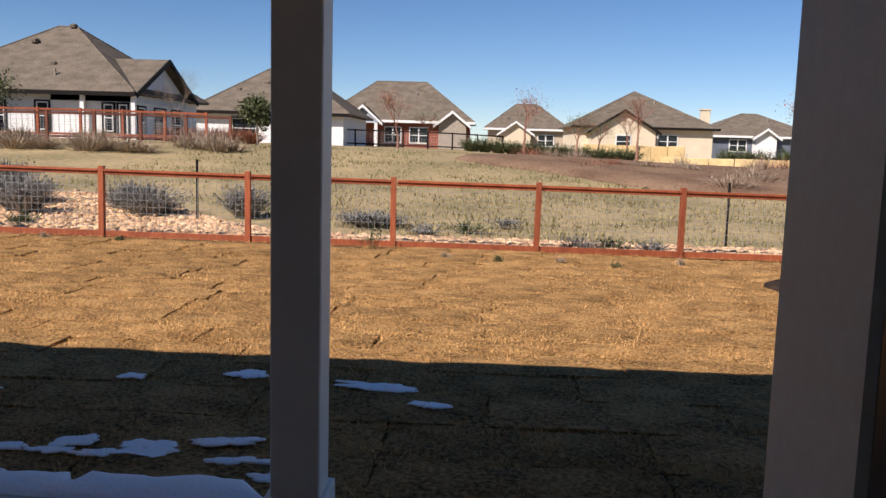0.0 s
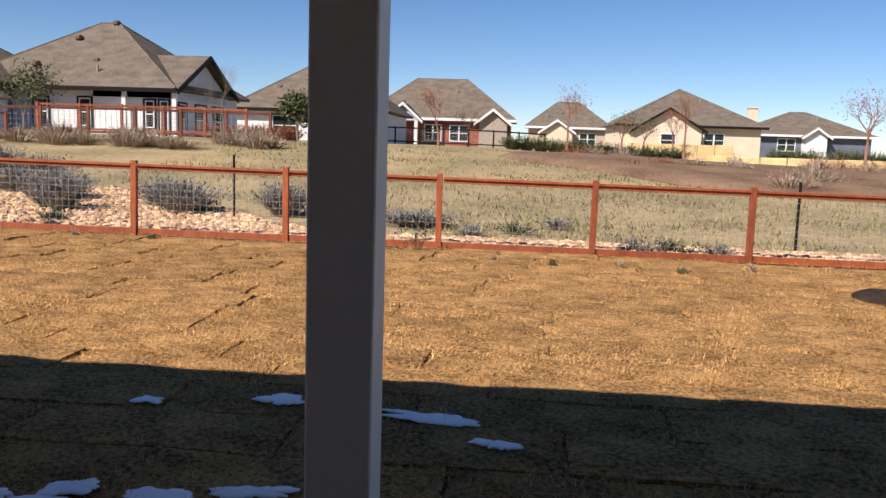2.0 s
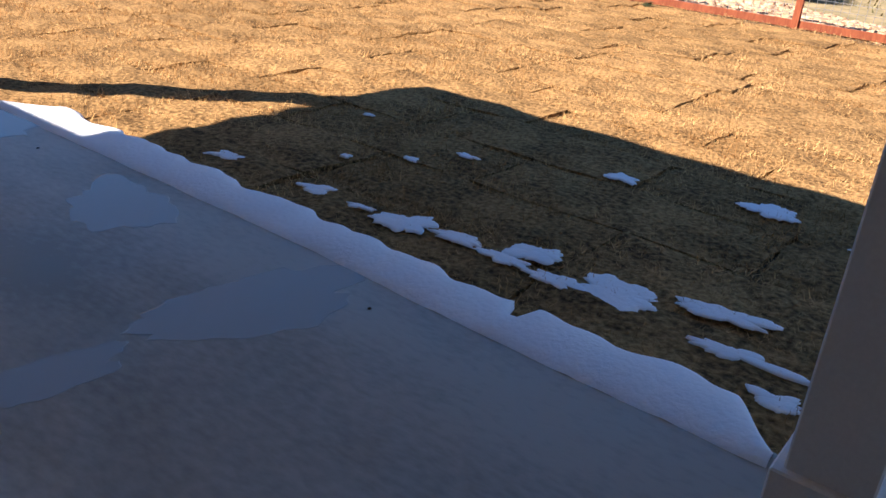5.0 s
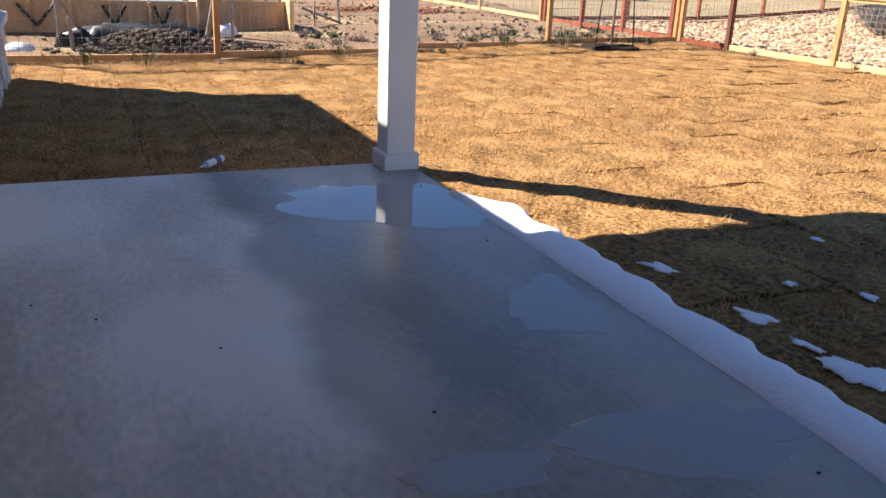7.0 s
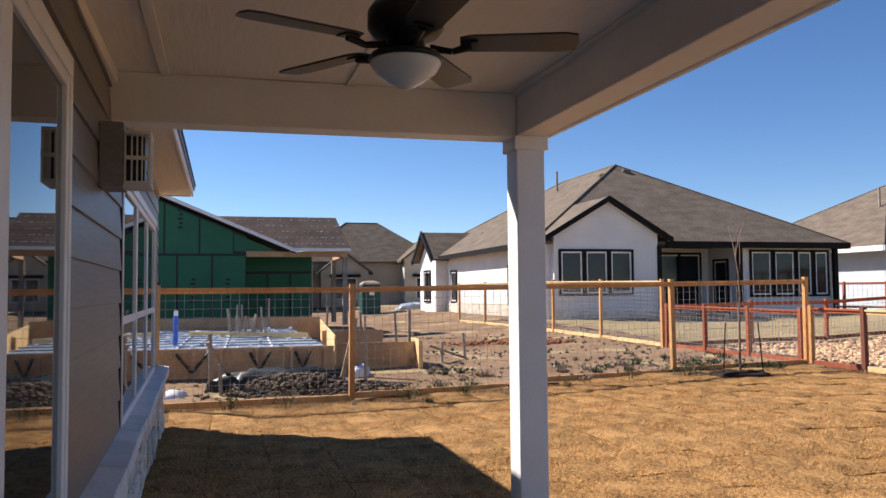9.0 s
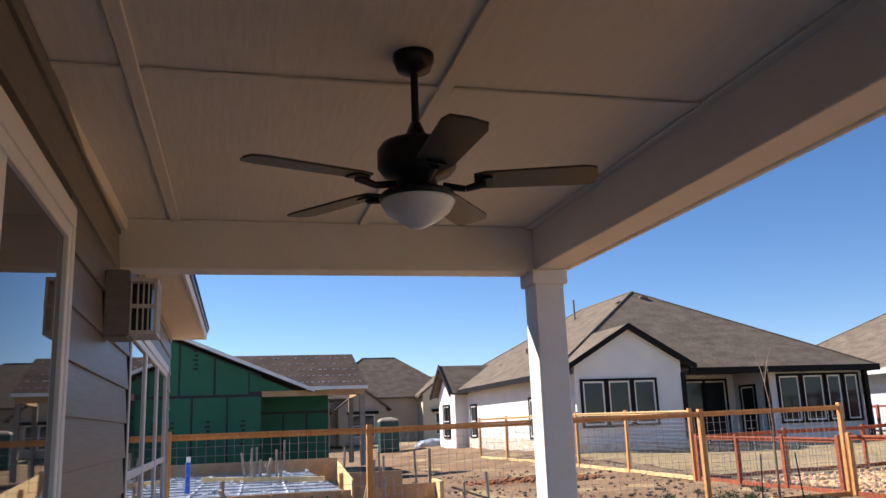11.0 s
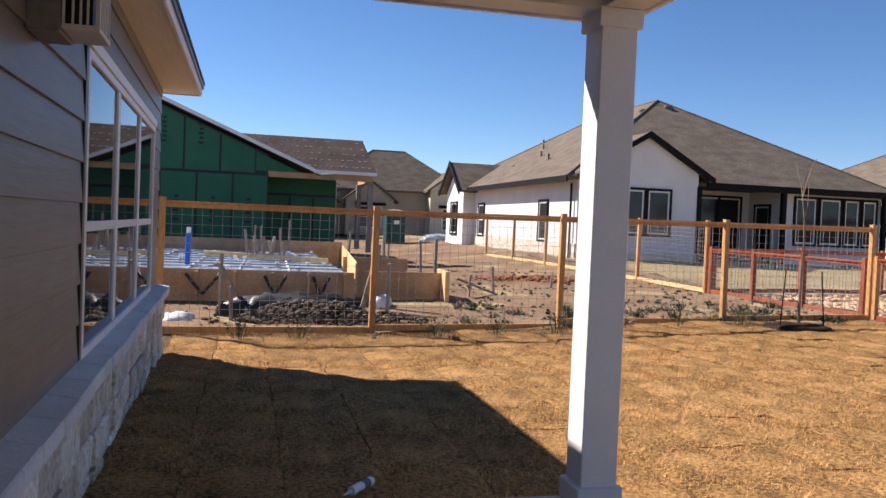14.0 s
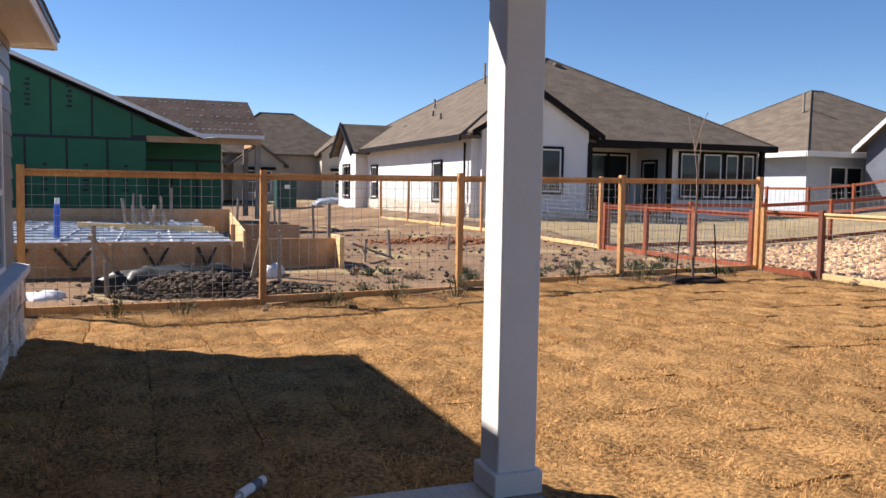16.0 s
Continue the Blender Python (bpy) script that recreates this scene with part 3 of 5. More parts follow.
def fence_run(name, pts, h, mats, label, rail_mat=None, cell=0.105, wire=True, cap=True, group="fences"):
    """Posts with a top and a bottom rail and welded wire between; pts in the plot's axes, mats: one a post."""
    f = thing(name, Matrix(), label, "fence", group)
    for i, (px, py) in enumerate(pts):
        x, y = plot(px, py)
        z = level(x, y)
        m = Matrix.Translation((x, y, z)) @ pose(0, 0, 0, random.uniform(-0.6, 0.6), random.uniform(-0.6, 0.6), 3.4)
        part("post", block(-0.046, 0.046, -0.046, 0.046, -0.1 - dip(x, y), h + 0.012, 0.004, m), mats[i], f)
        if i + 1 < len(pts):
            x2, y2 = plot(*pts[i + 1])
            z2 = level(x2, y2)
            d = Vector((x2 - x, y2 - y, z2 - z))
            m2 = Matrix.Translation((x, y, z)) @ d.to_track_quat("X", "Z").to_matrix().to_4x4()
            L = d.length
            low = (dip(x, y) + dip(x2, y2)) / 2
            rm = rail_mat[i] if isinstance(rail_mat, (list, tuple)) else (rail_mat or mats[i])
            part("top_rail", block(0.047, L - 0.047, -0.045, 0.045, h - 0.075, h - 0.037, 0.003, m2), rm, f)
            part("face_rail", block(0.047, L - 0.047, -0.020, 0.018, h - 0.130, h - 0.077, 0.003, m2), rm, f)
            part("bottom_rail", block(0.047, L - 0.047, -0.020, 0.020, 0.02 - low, 0.125 - low, 0.003, m2), rm, f)
            if wire:
                wire_panel(L, 0.10 - low, h - 0.10, cell, f, m2)
    return f


ay = [-4.12 - 2.44 * k for k in (4, 3, 2, 1)] + [-4.12, -1.67, 0.755, 3.19, 5.63, 8.065]
fence_run("rear_fence", [(14.24, y) for y in ay], 1.19, [RED] * 9 + [DARKRED], "red-stained post-and-rail rear fence with welded wire")
fence_run("rear_fence", [(14.24, 8.16), (14.24, 10.51), (14.24, 12.95), (14.24, 14.30)], 1.22, [DARKRED, CEDAR, DARKRED, CEDAR], "new pine-railed stretch of rear fence with welded wire", [PINE, PINE, RED])
fence_run("side_fence", [(1.62, 14.44), (4.74, 14.44), (7.89, 14.44), (11.05, 14.44), (14.24, 14.44)], 1.80, [CEDAR] * 5, "tall new cedar side fence with square welded wire", [CEDAR] * 4, 0.14)
fence_run("neighbour_rear_fence", [(14.24, 14.60 + 1.6 * k) for k in range(4)], 1.16, [RED] * 4, "low red-stained fence behind the neighbouring lot")
fence_run("neighbour_side_fence", [(14.24 + 0.07 * k, 19.6 + 3.4 * k) for k in range(6)], 1.80, [CEDAR] * 6, "tall cedar and wire fence beside a neighbouring lot", [PINE] * 5)
fence_run("neighbour_rear_fence", [(14.4 + 2.6 * k, 19.5 + 0.02 * k) for k in range(9)], 1.16, [RED] * 9, "low red-stained fence behind the white house")


# ---- houses ----
def gable_roof(name, x0, x1, y0, y1, z, pitch, mat, along, parent, thick=0.12):
    """A gabled roof; along: the ridge's axis."""
    bm = bmesh.new()
    h = ((y1 - y0) if along == "x" else (x1 - x0)) / 2 * pitch
    if along == "x":
        prof = [(y0, z), ((y0 + y1) / 2, z + h), (y1, z), (y1, z + thick), ((y0 + y1) / 2, z + h + thick), (y0, z + thick)]
        ends = [[bm.verts.new((x, a, b)) for a, b in prof] for x in (x0, x1)]
    else:
        prof = [(x0, z), ((x0 + x1) / 2, z + h), (x1, z), (x1, z + thick), ((x0 + x1) / 2, z + h + thick), (x0, z + thick)]
        ends = [[bm.verts.new((a, y, b)) for a, b in prof] for y in (y0, y1)]
    for i in range(6):
        bm.faces.new((ends[0][i], ends[0][(i + 1) % 6], ends[1][(i + 1) % 6], ends[1][i]))
    for e in ends:
        bm.faces.new((e[0], e[1], e[4], e[5]))
        bm.faces.new((e[1], e[2], e[3], e[4]))
    bmesh.ops.recalc_face_normals(bm, faces=bm.faces[:])
    return part(name, bm, mat, parent)


def gable_wall(x0, x1, y0, y1, z0, z, pitch, along):
    """Walls of a wing with a gable at both ends."""
    bm = box(bmesh.new(), x0, x1, y0, y1, z0, z)
    h = ((y1 - y0) if along == "x" else (x1 - x0)) / 2 * pitch
    if along == "x":
        a = [bm.verts.new(p) for p in ((x0, y0, z), (x0, y1, z), (x0, (y0 + y1) / 2, z + h))]
        b = [bm.verts.new(p) for p in ((x1, y0, z), (x1, y1, z), (x1, (y0 + y1) / 2, z + h))]
    else:
        a = [bm.verts.new(p) for p in ((x0, y0, z), (x1, y0, z), ((x0 + x1) / 2, y0, z + h))]
        b = [bm.verts.new(p) for p in ((x0, y1, z), (x1, y1, z), ((x0 + x1) / 2, y1, z + h))]
    bm.faces.new(a)
    bm.faces.new(b)
    bm.faces.new((a[0], a[2], b[2], b[0]))
    bm.faces.new((a[1], a[2], b[2], b[1]))
    return bm


def house_window(parent, side, at, c0, c1, z0, z1, frame_mat, lights=1, sash=True, name="window"):
    """A window or glazed door on a wall; side: the axis and sign that it faces, at: the wall's place."""
    axis, sg = side
    def bx(a0, a1, b0, b1, d0, d1, bev=0.0):
        lo, hi = sorted((at + sg * d0, at + sg * d1))
        return block(a0, a1, lo, hi, b0, b1, bev) if axis == "y" else block(lo, hi, a0, a1, b0, b1, bev)
    w = part(name, bx(c0, c1, z0, z1, 0.005, 0.03), PANE, parent)
    fw = 0.10
    for a0, a1, b0, b1 in ((c0 - fw, c0, z0 - fw, z1 + fw), (c1, c1 + fw, z0 - fw, z1 + fw), (c0, c1, z1, z1 + fw), (c0, c1, z0 - fw, z0)):
        part("frame", bx(a0, a1, b0, b1, 0.0, 0.08), frame_mat, w)
    if frame_mat is DARKTRIM:
        for a0, a1, b0, b1 in ((c0, c0 + 0.07, z0, z1), (c1 - 0.07, c1, z0, z1), (c0 + 0.07, c1 - 0.07, z1 - 0.07, z1), (c0 + 0.07, c1 - 0.07, z0, z0 + 0.07)):
            part("sash_frame", bx(a0, a1, b0, b1, 0.031, 0.05), TRIM, w)
    for k in range(1, lights):
        c = c0 + (c1 - c0) * k / lights
        part("mullion", bx(c - 0.07, c + 0.07, z0, z1, 0.0, 0.075), frame_mat, w)
    if sash:
        for k in range(lights):
            a, b = c0 + (c1 - c0) * k / lights, c0 + (c1 - c0) * (k + 1) / lights
            part("sash", bx(a + 0.04, b - 0.04, (z0 + z1) / 2 - 0.03, (z0 + z1) / 2 + 0.03, 0.0, 0.06), TRIM, w)
    return w


def roof_vent(parent, x, y, z, tall=0.5, m=None):
    part("roof_vent", tube(bmesh.new(), (x, y, z - 0.4), (x, y, z + tall), 0.07, 0.07, 8), GREYWOOD, parent)


def turtle_vent(parent, x, y, z):
    part("roof_vent", block(x - 0.22, x + 0.22, y - 0.18, y + 0.18, z - 0.25, z + 0.05, 0.07), ROOF, parent)


# white stucco house with dark trim beyond the empty lot
wh = thing("white_house", Matrix.Translation((0, 0, 0)), "white stucco house with dark trim and a grey-brown shingle roof", "house")
B = 0.15
part("wall", block(14.9, 20.05, 33.2, 55, B, 3.55), STUCCO, wh)
part("wall", block(20.05, 24.6, 36.0, 55, B, 3.55), STUCCO, wh)
part("wall", block(24.6, 29.7, 33.6, 55, B, 3.55), STUCCO, wh)
part("stone_base", block(14.84, 14.9, 33.2, 55, B, 0.95), LIME, wh, "cream limestone wainscot")
part("stone_base", block(15.15, 20.07, 32.72, 32.8, B, 0.7), LIME, wh, "cream limestone wainscot")
hip("roof", 14.3, 30.1, 32.9, 55.6, 3.55, 0.585, ROOF, 0.12, wh)
part("fascia", block(14.26, 14.32, 32.9, 55.6, 3.42, 3.68), DARKTRIM, wh)
part("fascia", block(20.5, 30.15, 32.84, 32.9, 3.42, 3.70), DARKTRIM, wh)
part("fascia", block(30.1, 30.16, 32.9, 55.6, 3.42, 3.68), DARKTRIM, wh)
part("gable_wall", gable_wall(15.2, 20.05, 32.8, 38, 0.15, 4.0, 0.587, "y"), STUCCO, wh)
gable_roof("gable_roof", 14.70, 20.62, 32.55, 41, 3.74, 0.587, ROOF, "y", wh, 0.10)
gable_roof("rake_board", 14.66, 20.66, 32.48, 32.56, 3.60, 0.587, DARKTRIM, "y", wh, 0.24)
for c0, c1 in ((15.5, 16.45), (16.65, 17.6), (17.8, 18.75)):
    house_window(wh, ("y", -1), 32.8, c0, c1, 1.45, 3.22, DARKTRIM, 1, False)
house_window(wh, ("y", -1), 36.0, 21.9, 24.1, 0.5, 3.25, DARKTRIM, 2, False, "patio_door")
house_window(wh, ("x", -1), 24.6, 34.4, 35.4, 0.4, 2.9, DARKTRIM, 1, False, "back_door")
for c0, c1 in ((25.3, 26.3), (26.55, 27.55), (27.8, 28.5), (28.75, 29.4)):
    house_window(wh, ("y", -1), 33.6, c0, c1, 1.3, 3.28, DARKTRIM, 1, False)
for x, y in ((20.12, 32.85), (24.55, 33.4), (29.72, 33.4)):
    part("corner_trim", block(x - 0.10, x + 0.10, y - 0.1, y + 0.1, B, 3.5), DARKTRIM, wh)
part("porch_light", lathe([(0.11, -0.08), (0.12, 0.0)], 12, Matrix.Translation((22.0, 34.6, 3.45))), OPAL, wh)
for c0 in (36.5, 46.5):
    house_window(wh, ("x", -1), 14.9, c0, c0 + 1.0, 1.0, 2.7, DARKTRIM)
part("downspout", tube(bmesh.new(), (14.78, 33.6, B), (14.78, 33.6, 3.4), 0.05, 0.05, 6), DARKTRIM, wh)
part("bump_wall", gable_wall(14.2, 15.2, 48.6, 52.6, B, 3.5, 0.7, "x"), STUCCO, wh)
gable_roof("bump_roof", 13.8, 18.4, 48.1, 53.1, 3.4, 0.7, ROOF, "x", wh, 0.12)
gable_roof("bump_rake", 13.74, 13.82, 48.05, 53.15, 3.28, 0.7, DARKTRIM, "x", wh, 0.28)
house_window(wh, ("x", -1), 14.2, 49.9, 51.3, 1.0, 2.8, DARKTRIM, 2)
for x, y, z in ((17.2, 44, 5.3), (18.4, 47, 6.0), (16.5, 41, 4.9), (19.5, 50, 6.6)):
    roof_vent(wh, x, y, z, 0.35)
for x, y, z in ((16.6, 46.5, 4.95), (21.0, 39.9, 7.6), (22.4, 40.0, 7.9)):
    turtle_vent(wh, x, y, z)
roof_vent(wh, 20.6, 45, 7.2, 1.3)

# neighbouring house to the east of it
eh = thing("tan_roof_house", Matrix(), "pale grey house with a broad brown hip roof", "house")
part("wall", block(36.5, 52, 37.5, 52, 0.3, 3.7), SHED, eh)
hip("roof", 35.7, 52.8, 36.7, 52.8, 3.7, 0.55, ROOF, 0.15, eh)
part("fascia", block(35.65, 52.85, 36.62, 36.7, 3.55, 3.85), TRIM, eh)
part("fascia", block(35.62, 35.7, 36.7, 52.8, 3.55, 3.85), TRIM, eh)
house_window(eh, ("y", -1), 37.5, 38.2, 40.4, 1.2, 3.0, TRIM, 2)
roof_vent(eh, 40.5, 42, 6.9, 0.8)

# house under construction, sheathed in green panels
gh = thing("unfinished_house", Matrix(), "unfinished house in green sheathing with black taped joints", "house")
GY = 32.0
bm = bmesh.new()
prof = [(-9.0, 0.35), (2.62, 0.35), (2.62, 3.72), (-3.4, 6.25), (-9.0, 3.9)]
fr = [bm.verts.new((x, GY, z)) for x, z in prof]
bk = [bm.verts.new((x, GY + 9, z)) for x, z in prof]
bm.faces.new(fr)
bm.faces.new(bk[::-1])
for i in range(5):
    bm.faces.new((fr[i], bk[i], bk[(i + 1) % 5], fr[(i + 1) % 5]))
bmesh.ops.recalc_face_normals(bm, faces=bm.faces[:])
wall_g = part("sheathed_wall", bm, TAPE, gh)
PW = 1.22
for r, (z0, z1) in enumerate(((0.36, 2.95), (3.05, 9.0))):
    x = 2.6 - (0.0 if r == 0 else 0.45)
    while x > -8.9:
        a, b = max(x - PW + 0.075, -8.9), x
        def lid(v):
            return (6.2 - (v + 3.4) * 0.42 if v > -3.4 else 6.2 + (v + 3.4) * 0.42) - 0.02
        if lid(b) < z0 + 0.04:
            b = -3.4 + (6.2 - 0.02 - z0 - 0.04) / 0.42
        ta, tb = min(z1, lid(a)), min(z1, lid(b))
        if b - a > 0.05 and min(ta, tb) > z0 + 0.03:
            bm = bmesh.new()
            q = [(a, z0), (b, z0), (b, tb), (a, ta)]
            f = [bm.verts.new((u, GY - 0.016, w)) for u, w in q]
            k = [bm.verts.new((u, GY - 0.002, w)) for u, w in q]
            bm.faces.new(f)
            for i in range(4):
                bm.faces.new((k[i], k[(i + 1) % 4], f[(i + 1) % 4], f[i]))
            panel = part("panel", bm, SHEATH, wall_g)
            if ta - z0 > 1.5:
                bm = bmesh.new()
                for j in range(6):
                    box(bm, a + 0.42 + 0.05 * (j % 2), a + 0.60, GY - 0.0185, GY - 0.0165, z0 + 0.9 + 0.16 * j, z0 + 0.98 + 0.16 * j)
                part("print_mark", bm, TAPE, panel)
        x -= PW
bm = bmesh.new()
tri = [(2.20, 3.135), (3.76, 3.135), (2.20, 3.80)]
f = [bm.verts.new((x, GY - 0.018, z)) for x, z in tri]
k = [bm.verts.new((x, GY + 0.10, z)) for x, z in tri]
bm.faces.new(f)
bm.faces.new(k[::-1])
for i in range(3):
    bm.faces.new((k[i], k[(i + 1) % 3], f[(i + 1) % 3], f[i]))
part("panel", bm, SHEATH, wall_g)
part("recess_wall", block(2.62, 5.3, GY + 2.6, GY + 2.8, 0.35, 3.2), SHEATH, gh)
part("side_wall", block(5.2, 5.32, GY + 2.81, GY + 9, 0.35, 3.4), SHEATH, gh)
part("joint_tape", block(2.66, 5.28, GY + 2.58, GY + 2.597, 2.35, 2.45), TAPE, gh)
for x in (3.5, 4.4):
    part("joint_tape", block(x, x + 0.07, GY + 2.575, GY + 2.595, 0.36, 2.34), TAPE, gh)
house_window(gh, ("x", 1), 5.32, GY + 3.2, GY + 4.3, 0.9, 2.7, TRIM)
part("porch_header", block(2.64, 6.4, GY - 0.02, GY + 0.12, 2.93, 3.13), FORMWOOD, gh)
part("porch_header", block(6.26, 6.4, GY + 0.13, GY + 3.4, 2.93, 3.13), FORMWOOD, gh)
for x, y in ((6.3, GY + 0.06), (6.3, GY + 3.3), (5.25, GY + 2.9)):
    part("porch_column", block(x - 0.09, x + 0.09, y - 0.09, y + 0.09, 0.35, 2.93), GREYWOOD, gh)
bm = bmesh.new()
q = [(4.3, GY - 0.35, 3.16), (6.45, GY - 0.35, 3.16), (6.28, GY + 2.6, 4.56), (1.4, GY + 2.6, 4.56)]
hi = [bm.verts.new((x, y, z + 0.1)) for x, y, z in q]
lo = [bm.verts.new(p) for p in q]
bm.faces.new(hi)
bm.faces.new(lo[::-1])
for i in range(4):
    bm.faces.new((lo[i], lo[(i + 1) % 4], hi[(i + 1) % 4], hi[i]))
pr = part("porch_roof", bm, DARKROOF, gh, "dark shingles with pale nail strips")
for j in range(5):
    for i in range(12):
        v = (j + 0.6) / 5.2
        y, z = GY - 0.35 + 2.95 * v, 3.265 + 1.40 * v
        x = 4.2 - 2.2 * v + (2.1 + 2.1 * v) * (i + 0.5 + random.uniform(-0.3, 0.3)) / 12
        if x > 3.95 - (y - GY) * 1.0:
            part("nail_strip", block(x - 0.05, x + 0.05, y - 0.02, y + 0.02, z - 0.03, z + 0.015), PLASTIC, pr)
part("porch_fascia", block(4.2, 6.46, GY - 0.41, GY - 0.352, 3.13, 3.25), TRIM, gh)
for sgn, xe in ((1, 4.45), (-1, -9.6)):
    bm = bmesh.new()
    z_e = 6.35 - (abs(xe + 3.4)) * 0.42
    q = [(-3.4, GY - 0.4, 6.33), (xe, GY - 0.4, z_e), (xe, GY + 9.4, z_e), (-3.4, GY + 9.4, 6.33)]
    lo = [bm.verts.new(p) for p in q]
    hi = [bm.verts.new((p[0], p[1], p[2] + 0.13)) for p in q]
    bm.faces.new(hi)
    bm.faces.new(lo[::-1])
    for i in range(4):
        bm.faces.new((lo[i], lo[(i + 1) % 4], hi[(i + 1) % 4], hi[i]))
    bmesh.ops.recalc_face_normals(bm, faces=bm.faces[:])
    part("roof_slope", bm, ROOF, gh)
bm = bmesh.new()
for a, b in (((-3.4, 6.30), (4.46, 3.0)),):
    d = Vector((b[0] - a[0], 0, b[1] - a[1]))
    box(bm, 0, d.length, -0.06, 0.0, 0.05, 0.17, Matrix.Translation((a[0], GY - 0.402, a[1])) @ d.to_track_quat("X", "Z").to_matrix().to_4x4())
# white trim puts the sunlight on the drip edge into the board's colour
part("rake_board", bm, TRIM, gh, "thin roof edge painted pale as if sunlit")

# far houses to the north
for x0, x1, y0, y1, ev, wm, gx, gev, pt in ((8.8, 22.0, 78, 88, 4.3, TAN, 10.6, 4.3, 0.73), (18.6, 28, 77.4, 84, 4.2, CREAM, 18.3, 5.45, 0.5), (-3, 9, 70, 84, 4.0, CREAM, 4.5, 4.0, 0.55)):
    fh = thing("stone_house", Matrix(), "distant tan stucco house with brown shingle roof and gables", "house", "far houses")
    part("wall", block(x0, x1, y0, y1, 0.2, ev), wm, fh)
    hip("roof", x0 - 0.6, x1 + 0.6, y0 - 0.6, y1 + 0.6, ev, pt, ROOF, 0.15, fh)
    part("gable_wall", gable_wall(gx, gx + 4.4, y0 - 1.4, y0 + 4, 0.2, gev - 0.8, 0.75, "y"), wm, fh)
    gable_roof("gable_roof", gx - 0.4, gx + 4.8, y0 - 1.8, y0 + 5, gev - 1.1, 0.75, ROOF, "y", fh, 0.2)
    house_window(fh, ("y", -1), y0 - 1.4, gx + 1.2, gx + 3.2, 1.0, 2.8, TRIM, 2)
    part("awning", block(gx + 0.8, gx + 3.6, y0 - 1.9, y0 - 1.42, 2.95, 3.2), DARKTRIM, fh)


def garden_house(name, label, cx, cy, rot, w, d, base, eave, pitch, wall_mat, wings=(), trim=DARKTRIM, windows=(), vents=2, chimney=None):
    """A one-storey house: hip roof over w by d, its face towards local -y; wings: (x0, x1, depth, eave, pitch, material, porch)."""
    h = thing(name, Matrix.Translation((cx, cy, base)) @ pose(0, 0, 0, 0, 0, rot), label, "house", "far houses")
    part("wall", block(-w / 2, w / 2, 0, d, -0.6, eave), wall_mat, h)
    hip("roof", -w / 2 - 0.6, w / 2 + 0.6, -0.6, d + 0.6, eave, pitch, ROOF, 0.12, h)
    part("fascia", block(-w / 2 - 0.62, w / 2 + 0.62, -0.66, -0.6, eave - 0.12, eave + 0.14), trim, h)
    for x0, x1, dep, ev, pt, wm, porch in wings:
        if porch:
            part("porch_gable", gable_wall(x0, x1, -dep, 1.0, ev - 0.25, ev, pt, "y"), wm, h)
            for x in (x0 + 0.2, x1 - 0.2):
                part("porch_column", block(x - 0.16, x + 0.16, -dep + 0.02, -dep + 0.34, -0.6, ev - 0.25), trim if wall_mat is not STUCCO else TRIM, h)
        else:
            part("wing_wall", gable_wall(x0, x1, -dep, 1.0, -0.6, ev, pt, "y"), wm, h)
        gable_roof("wing_roof", x0 - 0.45, x1 + 0.45, -dep - 0.45, d * 0.5, ev - 0.45 * pt, pt, ROOF, "y", h, 0.12)
        gable_roof("rake_board", x0 - 0.5, x1 + 0.5, -dep - 0.52, -dep - 0.45, ev - 0.45 * pt - 0.14, pt, trim, "y", h, 0.28)
    for at, c0, c1, z0, z1, n in windows:
        house_window(h, ("y", -1), at, c0, c1, z0, z1, trim if wall_mat is STUCCO else TRIM, n)
    top = min(w, d) / 2 * pitch
    for k in range(vents):
        x = -w * 0.25 + w * 0.35 * k / max(1, vents)
        y = d * (0.16 + 0.07 * (k % 3))
        turtle_vent(h, x, y, eave + 0.2 + (y + 0.6) * pitch)
    roof_vent(h, w * 0.12, d * 0.3, eave + (d * 0.3 + 0.6) * pitch, 0.5)
    if chimney:
        x, y, z, m = chimney
        ch = part("chimney", block(x - 0.5, x + 0.5, y - 0.4, y + 0.4, eave, z, 0.03), m, h)
        part("chimney_cap", block(x - 0.58, x + 0.58, y - 0.48, y + 0.48, z, z + 0.15), m, ch)
    return h


R90 = -90 + 0
# local -y faces our house (towards -x): a quarter turn
near_house = thing("white_garden_house", Matrix(), "white house with a broad brown hip roof and a board gable", "house", "far houses")
part("wall", block(45.3, 55.8, 19.5, 31.8, 0.5, 3.95), STUCCO, near_house)
part("gable_wall", gable_wall(45.3, 53.6, 19.42, 24, 3.55, 4.05, 0.47, "y"), SHED, near_house, "grey board gable")
hip("main_roof", 44.6, 56.8, 18.97, 32.3, 3.95, 0.68, ROOF, 0.12, near_house)
gable_roof("wing_roof", 44.7, 54.2, 18.9, 25, 3.90, 0.47, ROOF, "y", near_house, 0.12)
gable_roof("rake_board", 44.65, 54.25, 18.80, 18.895, 3.74, 0.47, DARKTRIM, "y", near_house, 0.27)
part("fascia", block(44.52, 44.6, 18.9, 32.3, 3.82, 4.04), DARKTRIM, near_house)
for y in (19.15, 22.0):
    part("porch_column", block(44.8, 45.02, y - 0.11, y + 0.11, 0.7, 3.85), TRIM, near_house)
for c0, c1, z0, z1 in ((24.1, 24.8, 1.9, 3.45), (20.45, 21.0, 1.9, 3.4), (26.6, 27.4, 1.9, 3.4)):
    house_window(near_house, ("x", -1), 45.3, c0, c1, z0, z1, DARKTRIM)
house_window(near_house, ("x", -1), 45.3, 19.65, 20.15, 1.3, 3.4, DARKTRIM, 1, False, "back_door")
